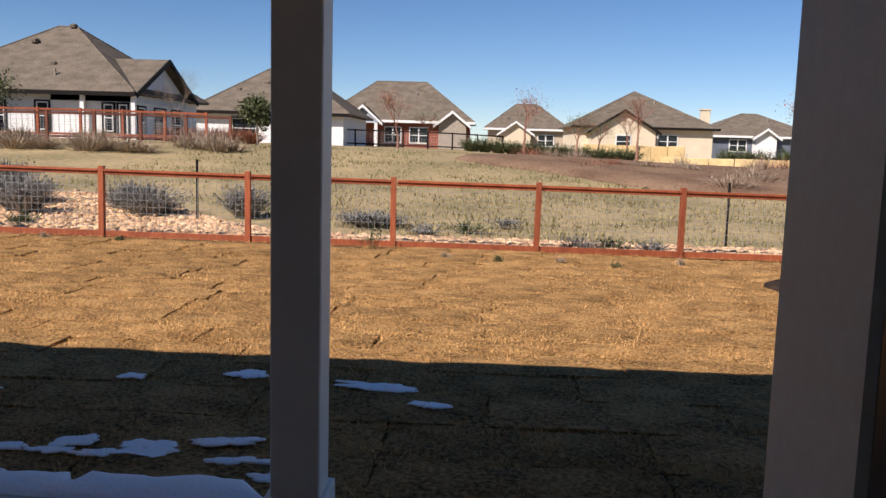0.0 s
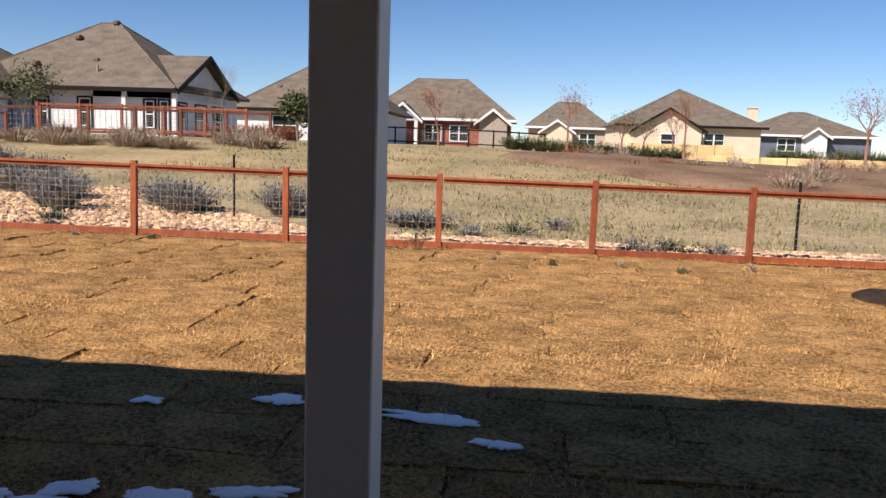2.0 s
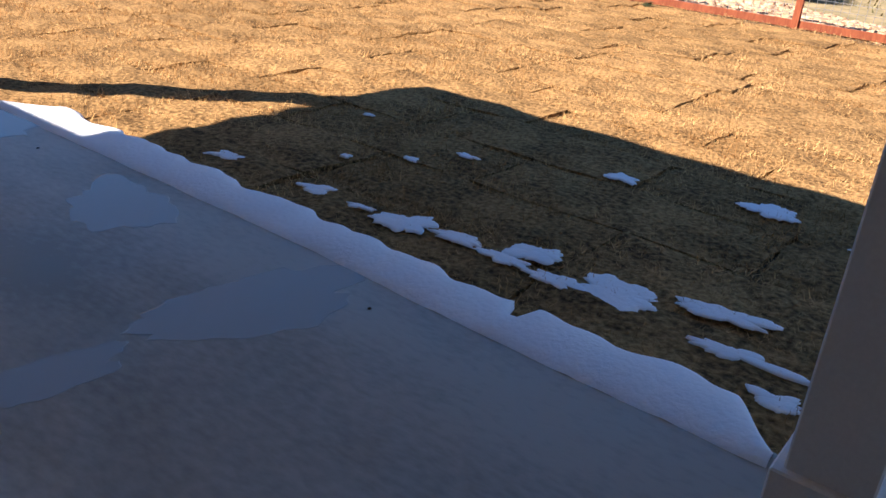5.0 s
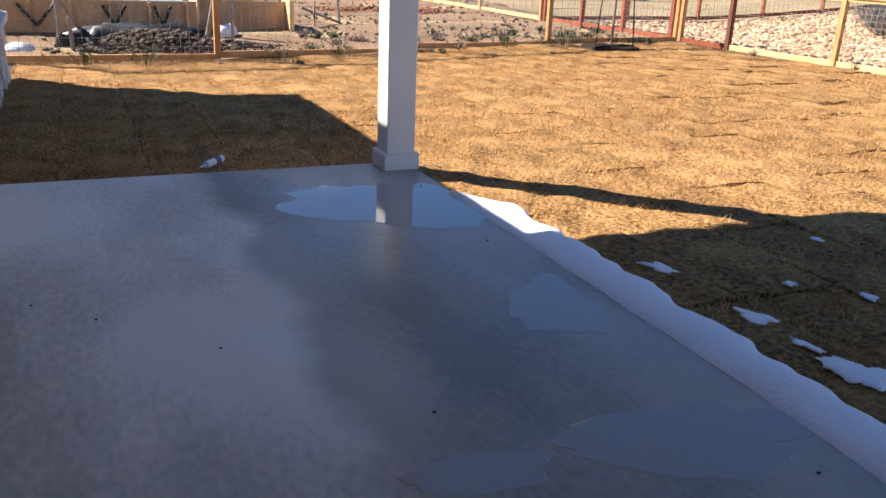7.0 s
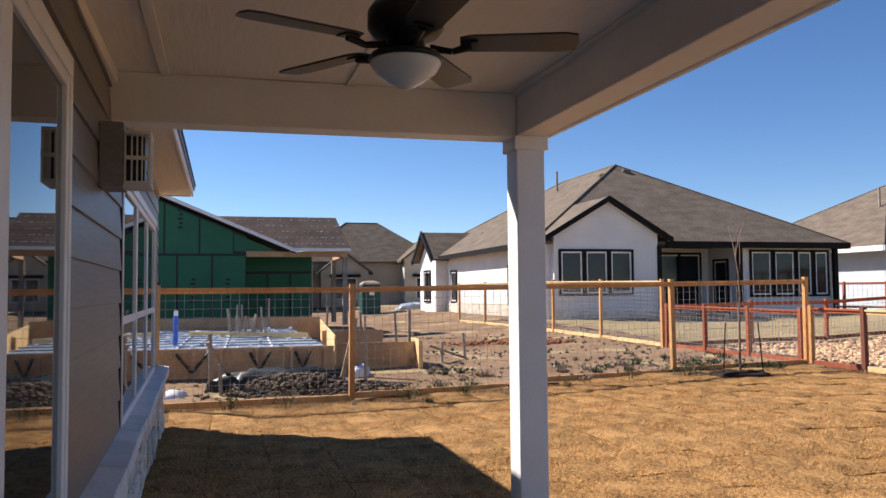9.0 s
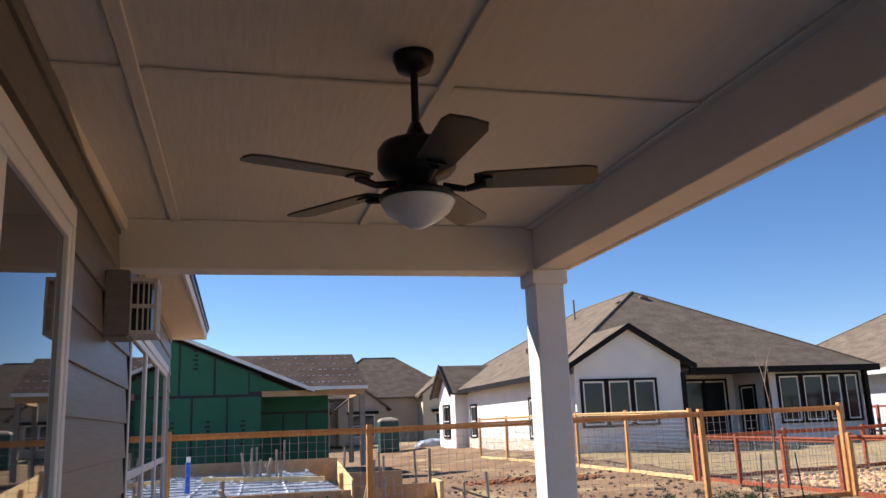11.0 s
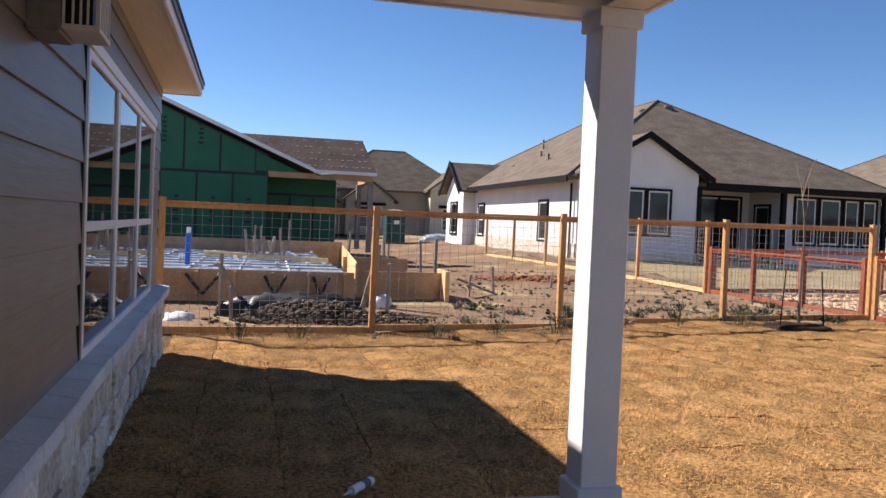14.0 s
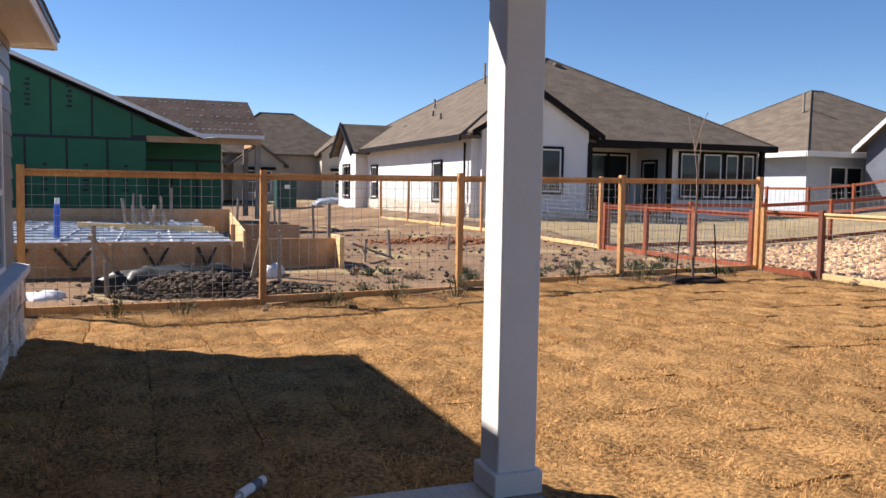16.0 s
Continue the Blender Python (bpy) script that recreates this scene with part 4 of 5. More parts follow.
for c0, c1 in ((46.2, 47.2), (48.6, 50.2), (51.4, 53.0)):
    house_window(near_house, ("y", -1), 19.5, c0, c1, 1.6, 3.3, DARKTRIM, 1)
for x, y, z in ((46.6, 30.3, 5.2), (46.2, 27.8, 5.3), (47.6, 22.0, 5.45), (48.9, 26.7, 7.1), (50.6, 25.2, 8.2), (47.0, 24.6, 5.6)):
    turtle_vent(near_house, x, y, z + 0.12)
roof_vent(near_house, 45.9, 24.0, 4.9, 0.4)
garden_house("white_garden_house", "distant white house with a brown hip roof", 66, 17.2, R90, 12, 13, 1.2, 2.6, 0.70, STUCCO, [], DARKTRIM, [(0, -3, -1, 0.6, 2.2, 2), (0, 2, 4, 0.6, 2.2, 2)], 2)
garden_house("brick_house", "red brick and cream house with a gabled porch", 86, 9.0, R90, 15.0, 9.6, 1.2, 2.8, 0.80, BRICK,
             [(-4.6, -1.6, 3.0, 2.8, 0.9, SHED, True), (4.4, 7.2, 1.2, 2.7, 0.8, GREYWOOD, False)], TRIM,
             [(0, -1.2, 0.4, 0.7, 2.2, 2), (0, 1.4, 3.2, 0.7, 2.2, 2)], 2)
garden_house("tan_house", "distant tan house with a timbered gable", 112, -5.9, R90, 10.5, 7.6, 1.2, 2.9, 0.78, TAN, [(-3.6, 0.4, 1.4, 2.4, 0.7, CREAM, False)], TRIM, [(0, 1.5, 3.5, 0.8, 2.2, 2)], 2)
garden_house("cream_house", "large cream stucco house with a broad gable", 90, -17.2, R90, 14.5, 14.5, 1.2, 2.9, 0.54, CREAM, [(-6.0, 0.6, 3.0, 2.5, 0.62, CREAM, False)], DARKTRIM,
             [(0, 1.5, 3.5, 0.9, 2.2, 2), (-3.0, -3.4, -2.0, 0.8, 2.0, 1)], 2, (7.6, 5.0, 5.2, CREAM))
garden_house("grey_house", "distant grey house with a low brown hip roof", 106, -35, R90, 14, 12, 1.2, 2.6, 0.46, BLUEGREY, [(-1.2, 1.4, 1.2, 2.6, 0.7, STUCCO, False)], TRIM, [(0, -4, -2, 0.8, 2.2, 2)], 2)
garden_house("blue_grey_house", "blue-grey house with a steep gable and white trim", 41, 32.4, R90, 7.4, 11, 1.0, 3.0, 0.62, BLUEGREY, [(-3.5, 1.6, 2.0, 3.2, 0.75, BLUEGREY, False)], TRIM,
             [(-2.0, -1.8, -0.4, 0.8, 2.2, 1), (0, 2.1, 3.2, 0.8, 2.2, 2)], 1)
garden_house("tan_house", "brown-roofed house beyond the shed", 58, 33.0, R90, 10, 10, 1.1, 2.9, 0.6, TAN, [], TRIM, [(0, 1, 3, 0.8, 2.2, 2)], 1)

# pale garden shed
shed = thing("garden_shed", Matrix.Translation((38.95, 26.7, gz(38.95, 26.7))) @ pose(0, 0, 0, 0, 0, -90), "pale blue-grey garden shed with white trim", "shed")
part("wall", gable_wall(-1.0, 1.0, -1.3, 1.3, -0.2, 1.7, 0.6, "y"), SHED, shed)
gable_roof("roof", -1.2, 1.2, -1.45, 1.45, 1.6, 0.6, ROOF, "y", shed, 0.06)
for x in (-1.02, 1.02):
    part("corner_trim", block(x - 0.05, x + 0.05, -1.36, -1.28, -0.2, 1.65), TRIM, shed)
part("door", block(-0.5, 0.5, -1.33, -1.302, 0, 1.6), BLUEGREY, shed)

# yellow stone garden walls far across the field
for (x0, y0), (x1, y1), z0, h in (((50.5, -10.5), (47.5, -21.5), 0.80, 0.55), ((72, -8.6), (71, -17), 0.95, 1.2)):
    d = Vector((x1 - x0, y1 - y0, 0))
    sw = thing("stone_wall", Matrix.Translation((x0, y0, z0)) @ d.to_track_quat("X", "Z").to_matrix().to_4x4(), "low yellow limestone garden wall", "wall", "garden walls")
    n = round(d.length / 1.5)
    for k in range(n):
        part("stone", block(d.length * k / n + 0.02, d.length * (k + 1) / n - 0.02, -0.2, 0.2, -0.3, h - random.uniform(0, 0.06), 0.03), YSTONE, sw)


# ---- planting ----
def grow(bm, p, d, length, r, depth, rng, tips, n=5, spread=0.55, ends=3):
    """Branches out of p along d, tapering, down to the given depth."""
    q, steps = p, 3
    for k in range(steps):
        d = (d + Vector((rng.uniform(-1, 1), rng.uniform(-1, 1), rng.uniform(-0.3, 0.6))) * 0.13).normalized()
        nxt = q + d * (length / steps)
        tube(bm, q, nxt, r * (1 - 0.15 * k), r * (1 - 0.15 * (k + 1)), n, False)
        q = nxt
        if depth > 0 and k > 0:
            side = (d + Vector((rng.uniform(-1, 1), rng.uniform(-1, 1), rng.uniform(-0.1, 0.7))) * spread).normalized()
            grow(bm, q, side, length * 0.6, r * 0.45, depth - 1, rng, tips, max(3, n - 1), spread, ends)
    if depth > 0:
        for _ in range(ends - 1):
            side = (d + Vector((rng.uniform(-1, 1), rng.uniform(-1, 1), rng.uniform(-0.2, 0.7))) * spread).normalized()
            grow(bm, q, side, length * 0.65, r * 0.5, depth - 1, rng, tips, max(3, n - 1), spread, ends)
    else:
        tips.append(q)


def leaves(centres, per, spread, size, rng):
    verts, faces = [], []
    for c in centres:
        for _ in range(per):
            p = c + Vector((rng.gauss(0, spread), rng.gauss(0, spread), rng.gauss(0, spread)))
            a = Vector((rng.uniform(-1, 1), rng.uniform(-1, 1), rng.uniform(-1, 1))).normalized() * size * rng.uniform(0.6, 1.3)
            b = Vector((rng.uniform(-1, 1), rng.uniform(-1, 1), rng.uniform(-1, 1))).normalized() * size * 0.5
            i = len(verts)
            verts += [p - a, p + b, p + a, p - b]
            faces.append((i, i + 1, i + 2, i + 3))
    return verts, faces


def tree(name, x, y, h, label, seed, twig=TWIG, leaf=None, per=6, r=0.05, depth=3, bare=0.35, size=0.06, z=None, spread=0.6, puff=0.06):
    rng = random.Random(seed)
    t = thing(name, Matrix.Translation((x, y, gz(x, y) if z is None else z)), label, "tree", "trees")
    bm, tips = bmesh.new(), []
    tube(bm, (0, 0, -0.1), (0.01, 0.0, h * bare), r, r * 0.8, 7, False)
    part("trunk", bm, twig, t)
    bm = bmesh.new()
    grow(bm, Vector((0.01, 0, h * bare)), Vector((0, 0, 1)), h * 0.42, r * 0.75, depth, rng, tips, 5, spread)
    part("branchwork", bm, twig, t)
    if leaf:
        v, f = leaves(tips, per, h * puff, size, rng)
        ob = new("crown", mesh_of("crown", v, f, leaf))
        ob.parent = t
    return t


def shrub(name, x, y, r, h, mat, label, seed, stems=90, z=None, width=0.010, category="shrub", group="shrubs", leaf=0.0):
    """A clump of thin upright stems that lean outward, with small leaves on them."""
    rng = random.Random(seed)
    verts, faces = [], []
    for _ in range(stems):
        a, q = rng.uniform(0, 6.283), rng.random() ** 0.6
        p = Vector((math.cos(a) * r * q * 0.45, math.sin(a) * r * q * 0.45, 0))
        d = Vector((math.cos(a) * r * q, math.sin(a) * r * q, h * rng.uniform(0.6, 1.05) * (1 - 0.35 * q * q)))
        s = Vector((-d.y, d.x, 0)).normalized() * width if d.xy.length > 1e-4 else Vector((width, 0, 0))
        i = len(verts)
        m = p + d * 0.5 + Vector((rng.gauss(0, 0.02), rng.gauss(0, 0.02), 0.03))
        verts += [p - s, p + s, m + s, m - s, p + d]
        faces += [(i, i + 1, i + 2, i + 3), (i + 3, i + 2, i + 4)]
        for k in range(3):
            c = p + d * rng.uniform(0.35, 1.0)
            e = Vector((rng.uniform(-1, 1), rng.uniform(-1, 1), rng.uniform(-0.2, 1))).normalized() * (leaf or width * 6)
            f = Vector((rng.uniform(-1, 1), rng.uniform(-1, 1), 0)).normalized() * (leaf * 0.35 or width * 1.6)
            i = len(verts)
            verts += [c - f, c + f, c + e]
            faces.append((i, i + 1, i + 2))
    ob = new(name, mesh_of(name, verts, faces, mat))
    ob.location = (x, y, (gz(x, y) if z is None else z) - 0.01)
    return tagged(ob, label, category, group)


# grey-green clumps on the gravel
for k, (x, y, r, h) in enumerate(((17.6, 7.2, 0.75, 0.75), (18.6, 8.0, 0.6, 0.7), (17.0, 9.6, 0.55, 0.9), (18.8, 10.6, 0.7, 0.8), (22.0, 12.9, 0.8, 0.8), (19.8, 12.2, 0.6, 0.7), (18.0, 5.2, 0.5, 0.8), (17.4, 2.4, 0.7, 0.35), (19.8, 15.2, 0.8, 0.8), (21.5, 17.0, 0.7, 0.8), (24.5, 16.0, 0.8, 0.8))):
    shrub("grey_shrub", x, y, r, h, SAGE, "spiky grey-green shrub on pale river gravel", 100 + k, 420, width=0.012, group="shrubs on the gravel")
# young plants along the fences
SEEDLINGS = ((13.2, 7.1), (13.65, 1.9), (12.9, 0.65), (12.75, -0.15), (12.9, -1.1), (12.6, -1.9), (13.3, -3.0), (13.6, 10.9), (13.5, 9.6), (13.5, 8.6), (13.6, 12.4), (13.3, 5.9),
             (1.9, 13.8), (2.7, 13.95), (4.75, 14.1), (5.75, 14.2), (6.7, 14.2), (8.9, 14.4), (10.2, 14.5), (4.95, 13.7), (3.8, 13.9), (7.6, 14.25), (13.2, 12.8))
for k, (x, y) in enumerate(SEEDLINGS):
    big = 0.55 if (k == 1 or 12 <= k < 19) else 0.18
    shrub("seedling", x, y, big * 0.42, big, LEAF if big > 0.3 or k % 2 else DRYBRUSH, "small dark-leaved young shrub planted in the sod", 200 + k, 24 if big > 0.3 else 30, width=0.004, leaf=0.05 if big > 0.3 else 0.035, group="young shrubs along the fence")
for k, (x, y, r) in enumerate(((15.0, -1.6, 0.35), (15.2, -2.2, 0.3), (15.0, -2.9, 0.25), (17.0, 0.4, 0.5), (18.0, -0.4, 0.35), (15.2, 8.6, 0.3), (16.2, 1.2, 0.3))):
    shrub("weed_clump", x, y, r, 0.28, LEAF if k % 2 else SAGE, "low green weeds among the river gravel", 260 + k, 60, width=0.012)

# newly planted bare saplings with stakes and dark mulch
for k, (x, y, h) in enumerate(((10.9, 14.0, 2.45), (11.25, -4.1, 2.6))):
    z = gz(x, y)
    tagged(blob("mulch_ring", x, y, 0.55, 0.45, DARKMULCH, 0.09, 0, 20 + k, 0.3, z + 0.03), "ring of dark mulch round a sapling", "mulch", "mulch rings")
    tree("sapling", x, y, h, "slender bare sapling planted in dark mulch", 300 + k, TWIG, None, 0, 0.026, 1, 0.45, z=z + 0.08, spread=0.35)
    for s in (-1, 1):
        st = part("tree_stake", tube(bmesh.new(), (x + 0.42 * s, y - 0.1, z), (x + 0.34 * s, y - 0.08, z + (1.0 if k == 0 else 1.25)), 0.011, 0.011, 6), DARKTRIM)
        tagged(st, "dark metal stake beside a sapling", "stake", "tree stakes")

# steel stakes in the gravel bed
for x, y in ((17.2, 6.0), (16.4, -4.6)):
    tagged(part("fence_stake", tube(bmesh.new(), (x, y, gz(x, y) - 0.1), (x, y, gz(x, y) + 1.25), 0.025, 0.025, 6), DARKTRIM), "dark steel stake in the gravel", "stake", "tree stakes")

# trees of the field
tree("evergreen_tree", 40, 11.0, 1.9, "small grey-green evergreen tree on the field", 401, TWIG, LEAF, 60, 0.09, 3, 0.03, 0.10, puff=0.12)
tree("evergreen_tree", 33, 20.4, 2.7, "small sparse evergreen tree by the gravel bed", 402, TWIG, LEAF, 26, 0.08, 3, 0.05, 0.07, puff=0.12)
tree("bare_shrub_tree", 34, 12.4, 3.0, "leafless grey-brown many-stemmed shrub on the field", 403, TWIG, None, 0, 0.035, 4, 0.12, spread=0.8)
tree("bare_shrub_tree", 36, 13.6, 2.6, "leafless grey-brown many-stemmed shrub on the field", 404, TWIG, None, 0, 0.035, 4, 0.1, spread=0.9)
for k, (x, y, h, lf) in enumerate(((60, 6.2, 3.3, RUST), (62, -3.0, 3.8, RUST), (57, -10.4, 4.0, None), (70, -12.0, 3.4, RUST), (66, -9.0, 2.6, LEAF), (46, -17.5, 3.4, RUST), (60, -6.6, 2.6, LEAF), (75, 5.0, 2.8, LEAF), (50, -25, 3.4, RUST))):
    tree("field_tree", x, y, h, "young tree with few rust-coloured leaves on the field" if lf is RUST else "young sparse tree on the field", 410 + k, REDTWIG, lf, 2, 0.12, 4, 0.18, 0.06, spread=0.9, puff=0.11)
rb = random.Random(7)
for k in range(26):
    x, y = rb.uniform(28, 45), rb.uniform(-21, -2)
    shrub("bare_bush", x, y, rb.uniform(0.5, 1.1), rb.uniform(0.5, 1.1), DRYBRUSH if k % 3 else RUST, "leafless brown bush in the mulch bed", 500 + k, 130, width=0.011, group="bushes of the mulch bed")
for k in range(22):
    x, y = 33 + rb.uniform(-1, 3.5), 10.5 + k * 0.5
    shrub("dry_brush", x, y, rb.uniform(0.6, 1.1), rb.uniform(0.5, 1.0), DRYBRUSH, "dry brown brush at the field's edge", 540 + k, 170, width=0.011, group="brush at the field's edge")
for k in range(12):
    shrub("hedge_bush", 64 + rb.uniform(-1, 1), 1.0 - k * 1.1, 0.9, 1.2, LEAF, "dark evergreen hedge bush before the far houses", 570 + k, 200, width=0.025, group="hedge bushes")
for k in range(10):
    shrub("hedge_bush", 66 + rb.uniform(-1, 1), -19.0 - k * 1.5, 1.0, 1.5, LEAF, "dark evergreen hedge bush before the far houses", 590 + k, 200, width=0.025, group="hedge bushes")
for k in range(6):
    shrub("red_bush", 43 + rb.uniform(-1, 1), 12.0 + k * 0.9, 0.8, 0.9, RUST, "low dark reddish bush beside a porch", 610 + k, 180, width=0.018, group="red bushes")

# fences of the far gardens
def far_fence(x0, y0, x1, y1, n, h, mat):
    f = thing("garden_fence", Matrix(), "dark red post-and-rail garden fence far across the field", "fence", "fences")
    for i in range(n + 1):
        x, y = x0 + (x1 - x0) * i / n, y0 + (y1 - y0) * i / n
        part("post", block(x - 0.06, x + 0.06, y - 0.06, y + 0.06, gz(x, y) - 0.1, gz(x, y) + h), mat, f)
        if i < n:
            xb, yb = x0 + (x1 - x0) * (i + 1) / n, y0 + (y1 - y0) * (i + 1) / n
            a = Vector((x, y, gz(x, y)))
            d = Vector((xb, yb, gz(xb, yb))) - a
            m = Matrix.Translation(a) @ d.to_track_quat("X", "Z").to_matrix().to_4x4()
            for z in (h - 0.14, h * 0.12):
                part("rail", block(0.065, d.length - 0.065, -0.05, 0.05, z, z + 0.1, 0, m), mat, f)
            wire_panel(d.length, h * 0.2, h - 0.15, 0.25, f, m, 0.006)


far_fence(39.0, 12.0, 34.5, 29.5, 9, 1.35, DARKRED)
far_fence(41.5, 14.0, 40.0, 24.0, 5, 1.5, RED)
far_fence(68, 12.5, 66, -1.5, 7, 1.4, DARKTRIM)
far_fence(34.2, 29.5, 31.0, 40.0, 5, 1.5, RED)

# ---- building site ----
form = thing("slab_formwork", Matrix(), "plank formwork for a new slab with a shiny moisture barrier", "formwork")
def plank(a, b, z0, z1, mat=FORMWOOD, th=0.04, name="form_board"):
    a, b = Vector((*a, 0)), Vector((*b, 0))
    d = b - a
    return part(name, block(0, d.length, -th / 2, th / 2, z0, z1, 0.004, Matrix.Translation(a) @ d.to_track_quat("X", "Z").to_matrix().to_4x4()), mat, form)


for k in range(4):
    plank((-6.0 + 2.5 * k, 17.8), (-6.0 + 2.5 * (k + 1) - 0.02, 17.8), -0.1, 0.51)
part("moisture_barrier", block(-6.0, 4.0, 17.85, 28.0, -0.1, 0.40), LINER, form, "wrinkled silver-blue plastic sheet")
plank((4.02, 17.82), (4.9, 28.0), 0.1, 0.70, PINE)
plank((-6, 28.1), (4.9, 28.1), 0.1, 0.80)
plank((4.1, 18.6), (5.9, 18.7), -0.1, 0.50)
plank((5.92, 18.2), (5.98, 19.2), -0.1, 0.55, PINE, 0.09)
plank((4.3, 22.5), (5.9, 22.4), 0.0, 0.60)
plank((0.9, 24.5), (3.9, 22.2), 0.41, 0.56, PINE)
for k, x in enumerate(np.linspace(-3.0, 3.8, 11)):
    part("form_stud", block(x - 0.03, x + 0.03, 17.70, 17.775, -0.1, 0.48), FORMWOOD, form)
for k in range(9):
    x = -5.2 + k * 1.0
    part("cable", tube(bmesh.new(), (x, 17.9, 0.425), (x + 0.25, 27.9, 0.425), 0.025, 0.025, 5), PLASTIC, form)
for k in range(9):
    y = 18.6 + k * 1.05
    part("cable", tube(bmesh.new(), (-5.9, y, 0.45), (3.95, y + 0.05, 0.45), 0.02, 0.02, 5), LINER, form)
rs = random.Random(11)
for k in range(60):
    x, y = rs.uniform(-2.5, 3.9), rs.uniform(18, 27.5)
    part("chair_spacer", block(x - 0.05, x + 0.05, y - 0.05, y + 0.05, 0.401, 0.47 + rs.uniform(0, 0.05), 0.012), PLASTIC, form)
for a in ((-1.4, -0.9), (0.0, 0.5), (0.9, 1.5), (2.3, 2.7), (3.2, 3.5)):
    bm = bmesh.new()
    tube(bm, (a[0], 17.69, 0.42), ((a[0] + a[1]) / 2, 17.69, 0.05), 0.03, 0.03, 5)
    tube(bm, ((a[0] + a[1]) / 2, 17.69, 0.05), (a[1], 17.69, 0.42), 0.03, 0.03, 5)
    part("brace_strap", bm, TAPE, form)
pipe = thing("vent_pipe", Matrix.Translation((0.76, 20.2, 0.40)), "upright bright blue pipe with a white tip", "pipe")
part("body", tube(bmesh.new(), (0, 0, 0), (0.01, 0, 0.70), 0.055, 0.055, 12), BLUE, pipe)
part("tip", tube(bmesh.new(), (0.01, 0, 0.701), (0.012, 0, 0.82), 0.045, 0.045, 12), PLASTIC, pipe, "white plastic tip")


def stake(x, y, h, lean=0.0, z=None, mat=GREYWOOD, w=0.035):
    z = gz(x, y) if z is None else z
    s = part("wooden_stake", block(-w, w, -w * 0.6, w * 0.6, -0.1, h, 0.004, Matrix.Translation((x, y, z)) @ pose(0, 0, 0, rs.uniform(-4, 4), lean, rs.uniform(0, 90))), mat)
    return tagged(s, "weathered wooden stake driven into site dirt", "stake", "site stakes")


for x, y, h in ((1.55, 16.6, 1.05), (1.75, 16.2, 0.55), (4.3, 17.4, 1.2), (4.5, 17.0, 0.9), (6.3, 21, 1.2), (6.5, 23.5, 1.1), (5.6, 24, 1.1), (6.6, 19.0, 0.5), (7.6, 20.5, 0.6), (6.1, 26.5, 0.9), (5.0, 27.5, 1.2), (3.2, 27.6, 1.5), (2.4, 27.5, 1.3), (9.4, 21.5, 0.4)):
    stake(x, y, h, rs.uniform(-5, 5))
for k in range(8):
    stake(2.0 + 0.13 * k, 23.7 - 0.10 * k, rs.uniform(0.45, 0.95), rs.uniform(-18, 18), 0.43)
for x, y, rot, tilt in ((4.05, 16.4, 100, 55), (1.7, 16.9, 60, 45), (6.8, 19.2, 20, 18)):
    b = part("loose_board", block(-0.55, 0.55, -0.045, 0.045, -0.02, 0.02, 0.004, Matrix.Translation((x, y, gz(x, y) + 0.62 * math.sin(radians(tilt)) + 0.05)) @ pose(0, 0, 0, 0, tilt, rot)), GREYWOOD)
    tagged(b, "loose weathered board leaning against the formwork", "board", "loose boards")

toilet = thing("portable_toilet", Matrix.Translation((11.4, 55.5, gz(11.4, 55.5) - 0.05)), "teal portable toilet with a pale roof", "toilet")
part("cabin", block(-0.62, 0.62, -0.6, 0.6, 0.05, 2.05, 0.04), TEAL, toilet)
part("door", block(-0.42, 0.42, -0.64, -0.605, 0.15, 1.95, 0.01), TEAL, toilet)
part("roof", lathe([(0.88, 2.05), (0.86, 2.13), (0.6, 2.26), (0.2, 2.32)], 4, pose(0, 0, 0, 0, 0, 45)), GREYWOOD, toilet, "pale domed roof")
part("notice", block(-0.15, 0.2, -0.66, -0.645, 1.35, 1.6), PLASTIC, toilet)
part("skid", block(-0.6, 0.6, -0.65, 0.65, -0.05, 0.05), DARKTRIM, toilet)


def clods(name, spots, mat, label, seed, s0, s1):
    """Many rough lumps, as one mass."""
    rng = random.Random(seed)
    t = (1 + 5 ** 0.5) / 2
    ico = np.array([(-1, t, 0), (1, t, 0), (-1, -t, 0), (1, -t, 0), (0, -1, t), (0, 1, t), (0, -1, -t), (0, 1, -t), (t, 0, -1), (t, 0, 1), (-t, 0, -1), (-t, 0, 1)]) / 1.9
    fac = [(0, 11, 5), (0, 5, 1), (0, 1, 7), (0, 7, 10), (0, 10, 11), (1, 5, 9), (5, 11, 4), (11, 10, 2), (10, 7, 6), (7, 1, 8), (3, 9, 4), (3, 4, 2), (3, 2, 6), (3, 6, 8), (3, 8, 9), (4, 9, 5), (2, 4, 11), (6, 2, 10), (8, 6, 7), (9, 8, 1)]
    verts, faces = [], []
    gen = np.random.RandomState(seed)
    for x, y, z in spots:
        s = rng.uniform(s0, s1) * np.array((rng.uniform(0.8, 1.5), rng.uniform(0.8, 1.5), rng.uniform(0.5, 0.9)))
        a = rng.uniform(0, 6.283)
        v = ico * s * gen.uniform(0.8, 1.2, (12, 1))
        v = np.stack((v[:, 0] * math.cos(a) - v[:, 1] * math.sin(a), v[:, 0] * math.sin(a) + v[:, 1] * math.cos(a), v[:, 2]), 1) + (x, y, z)
        i = len(verts)
        verts += v.tolist()
        faces += [(p + i, q + i, r + i) for p, q, r in fac]
    return tagged(new(name, mesh_of(name, verts, faces, mat)), label, "rubble", kind="stuff")


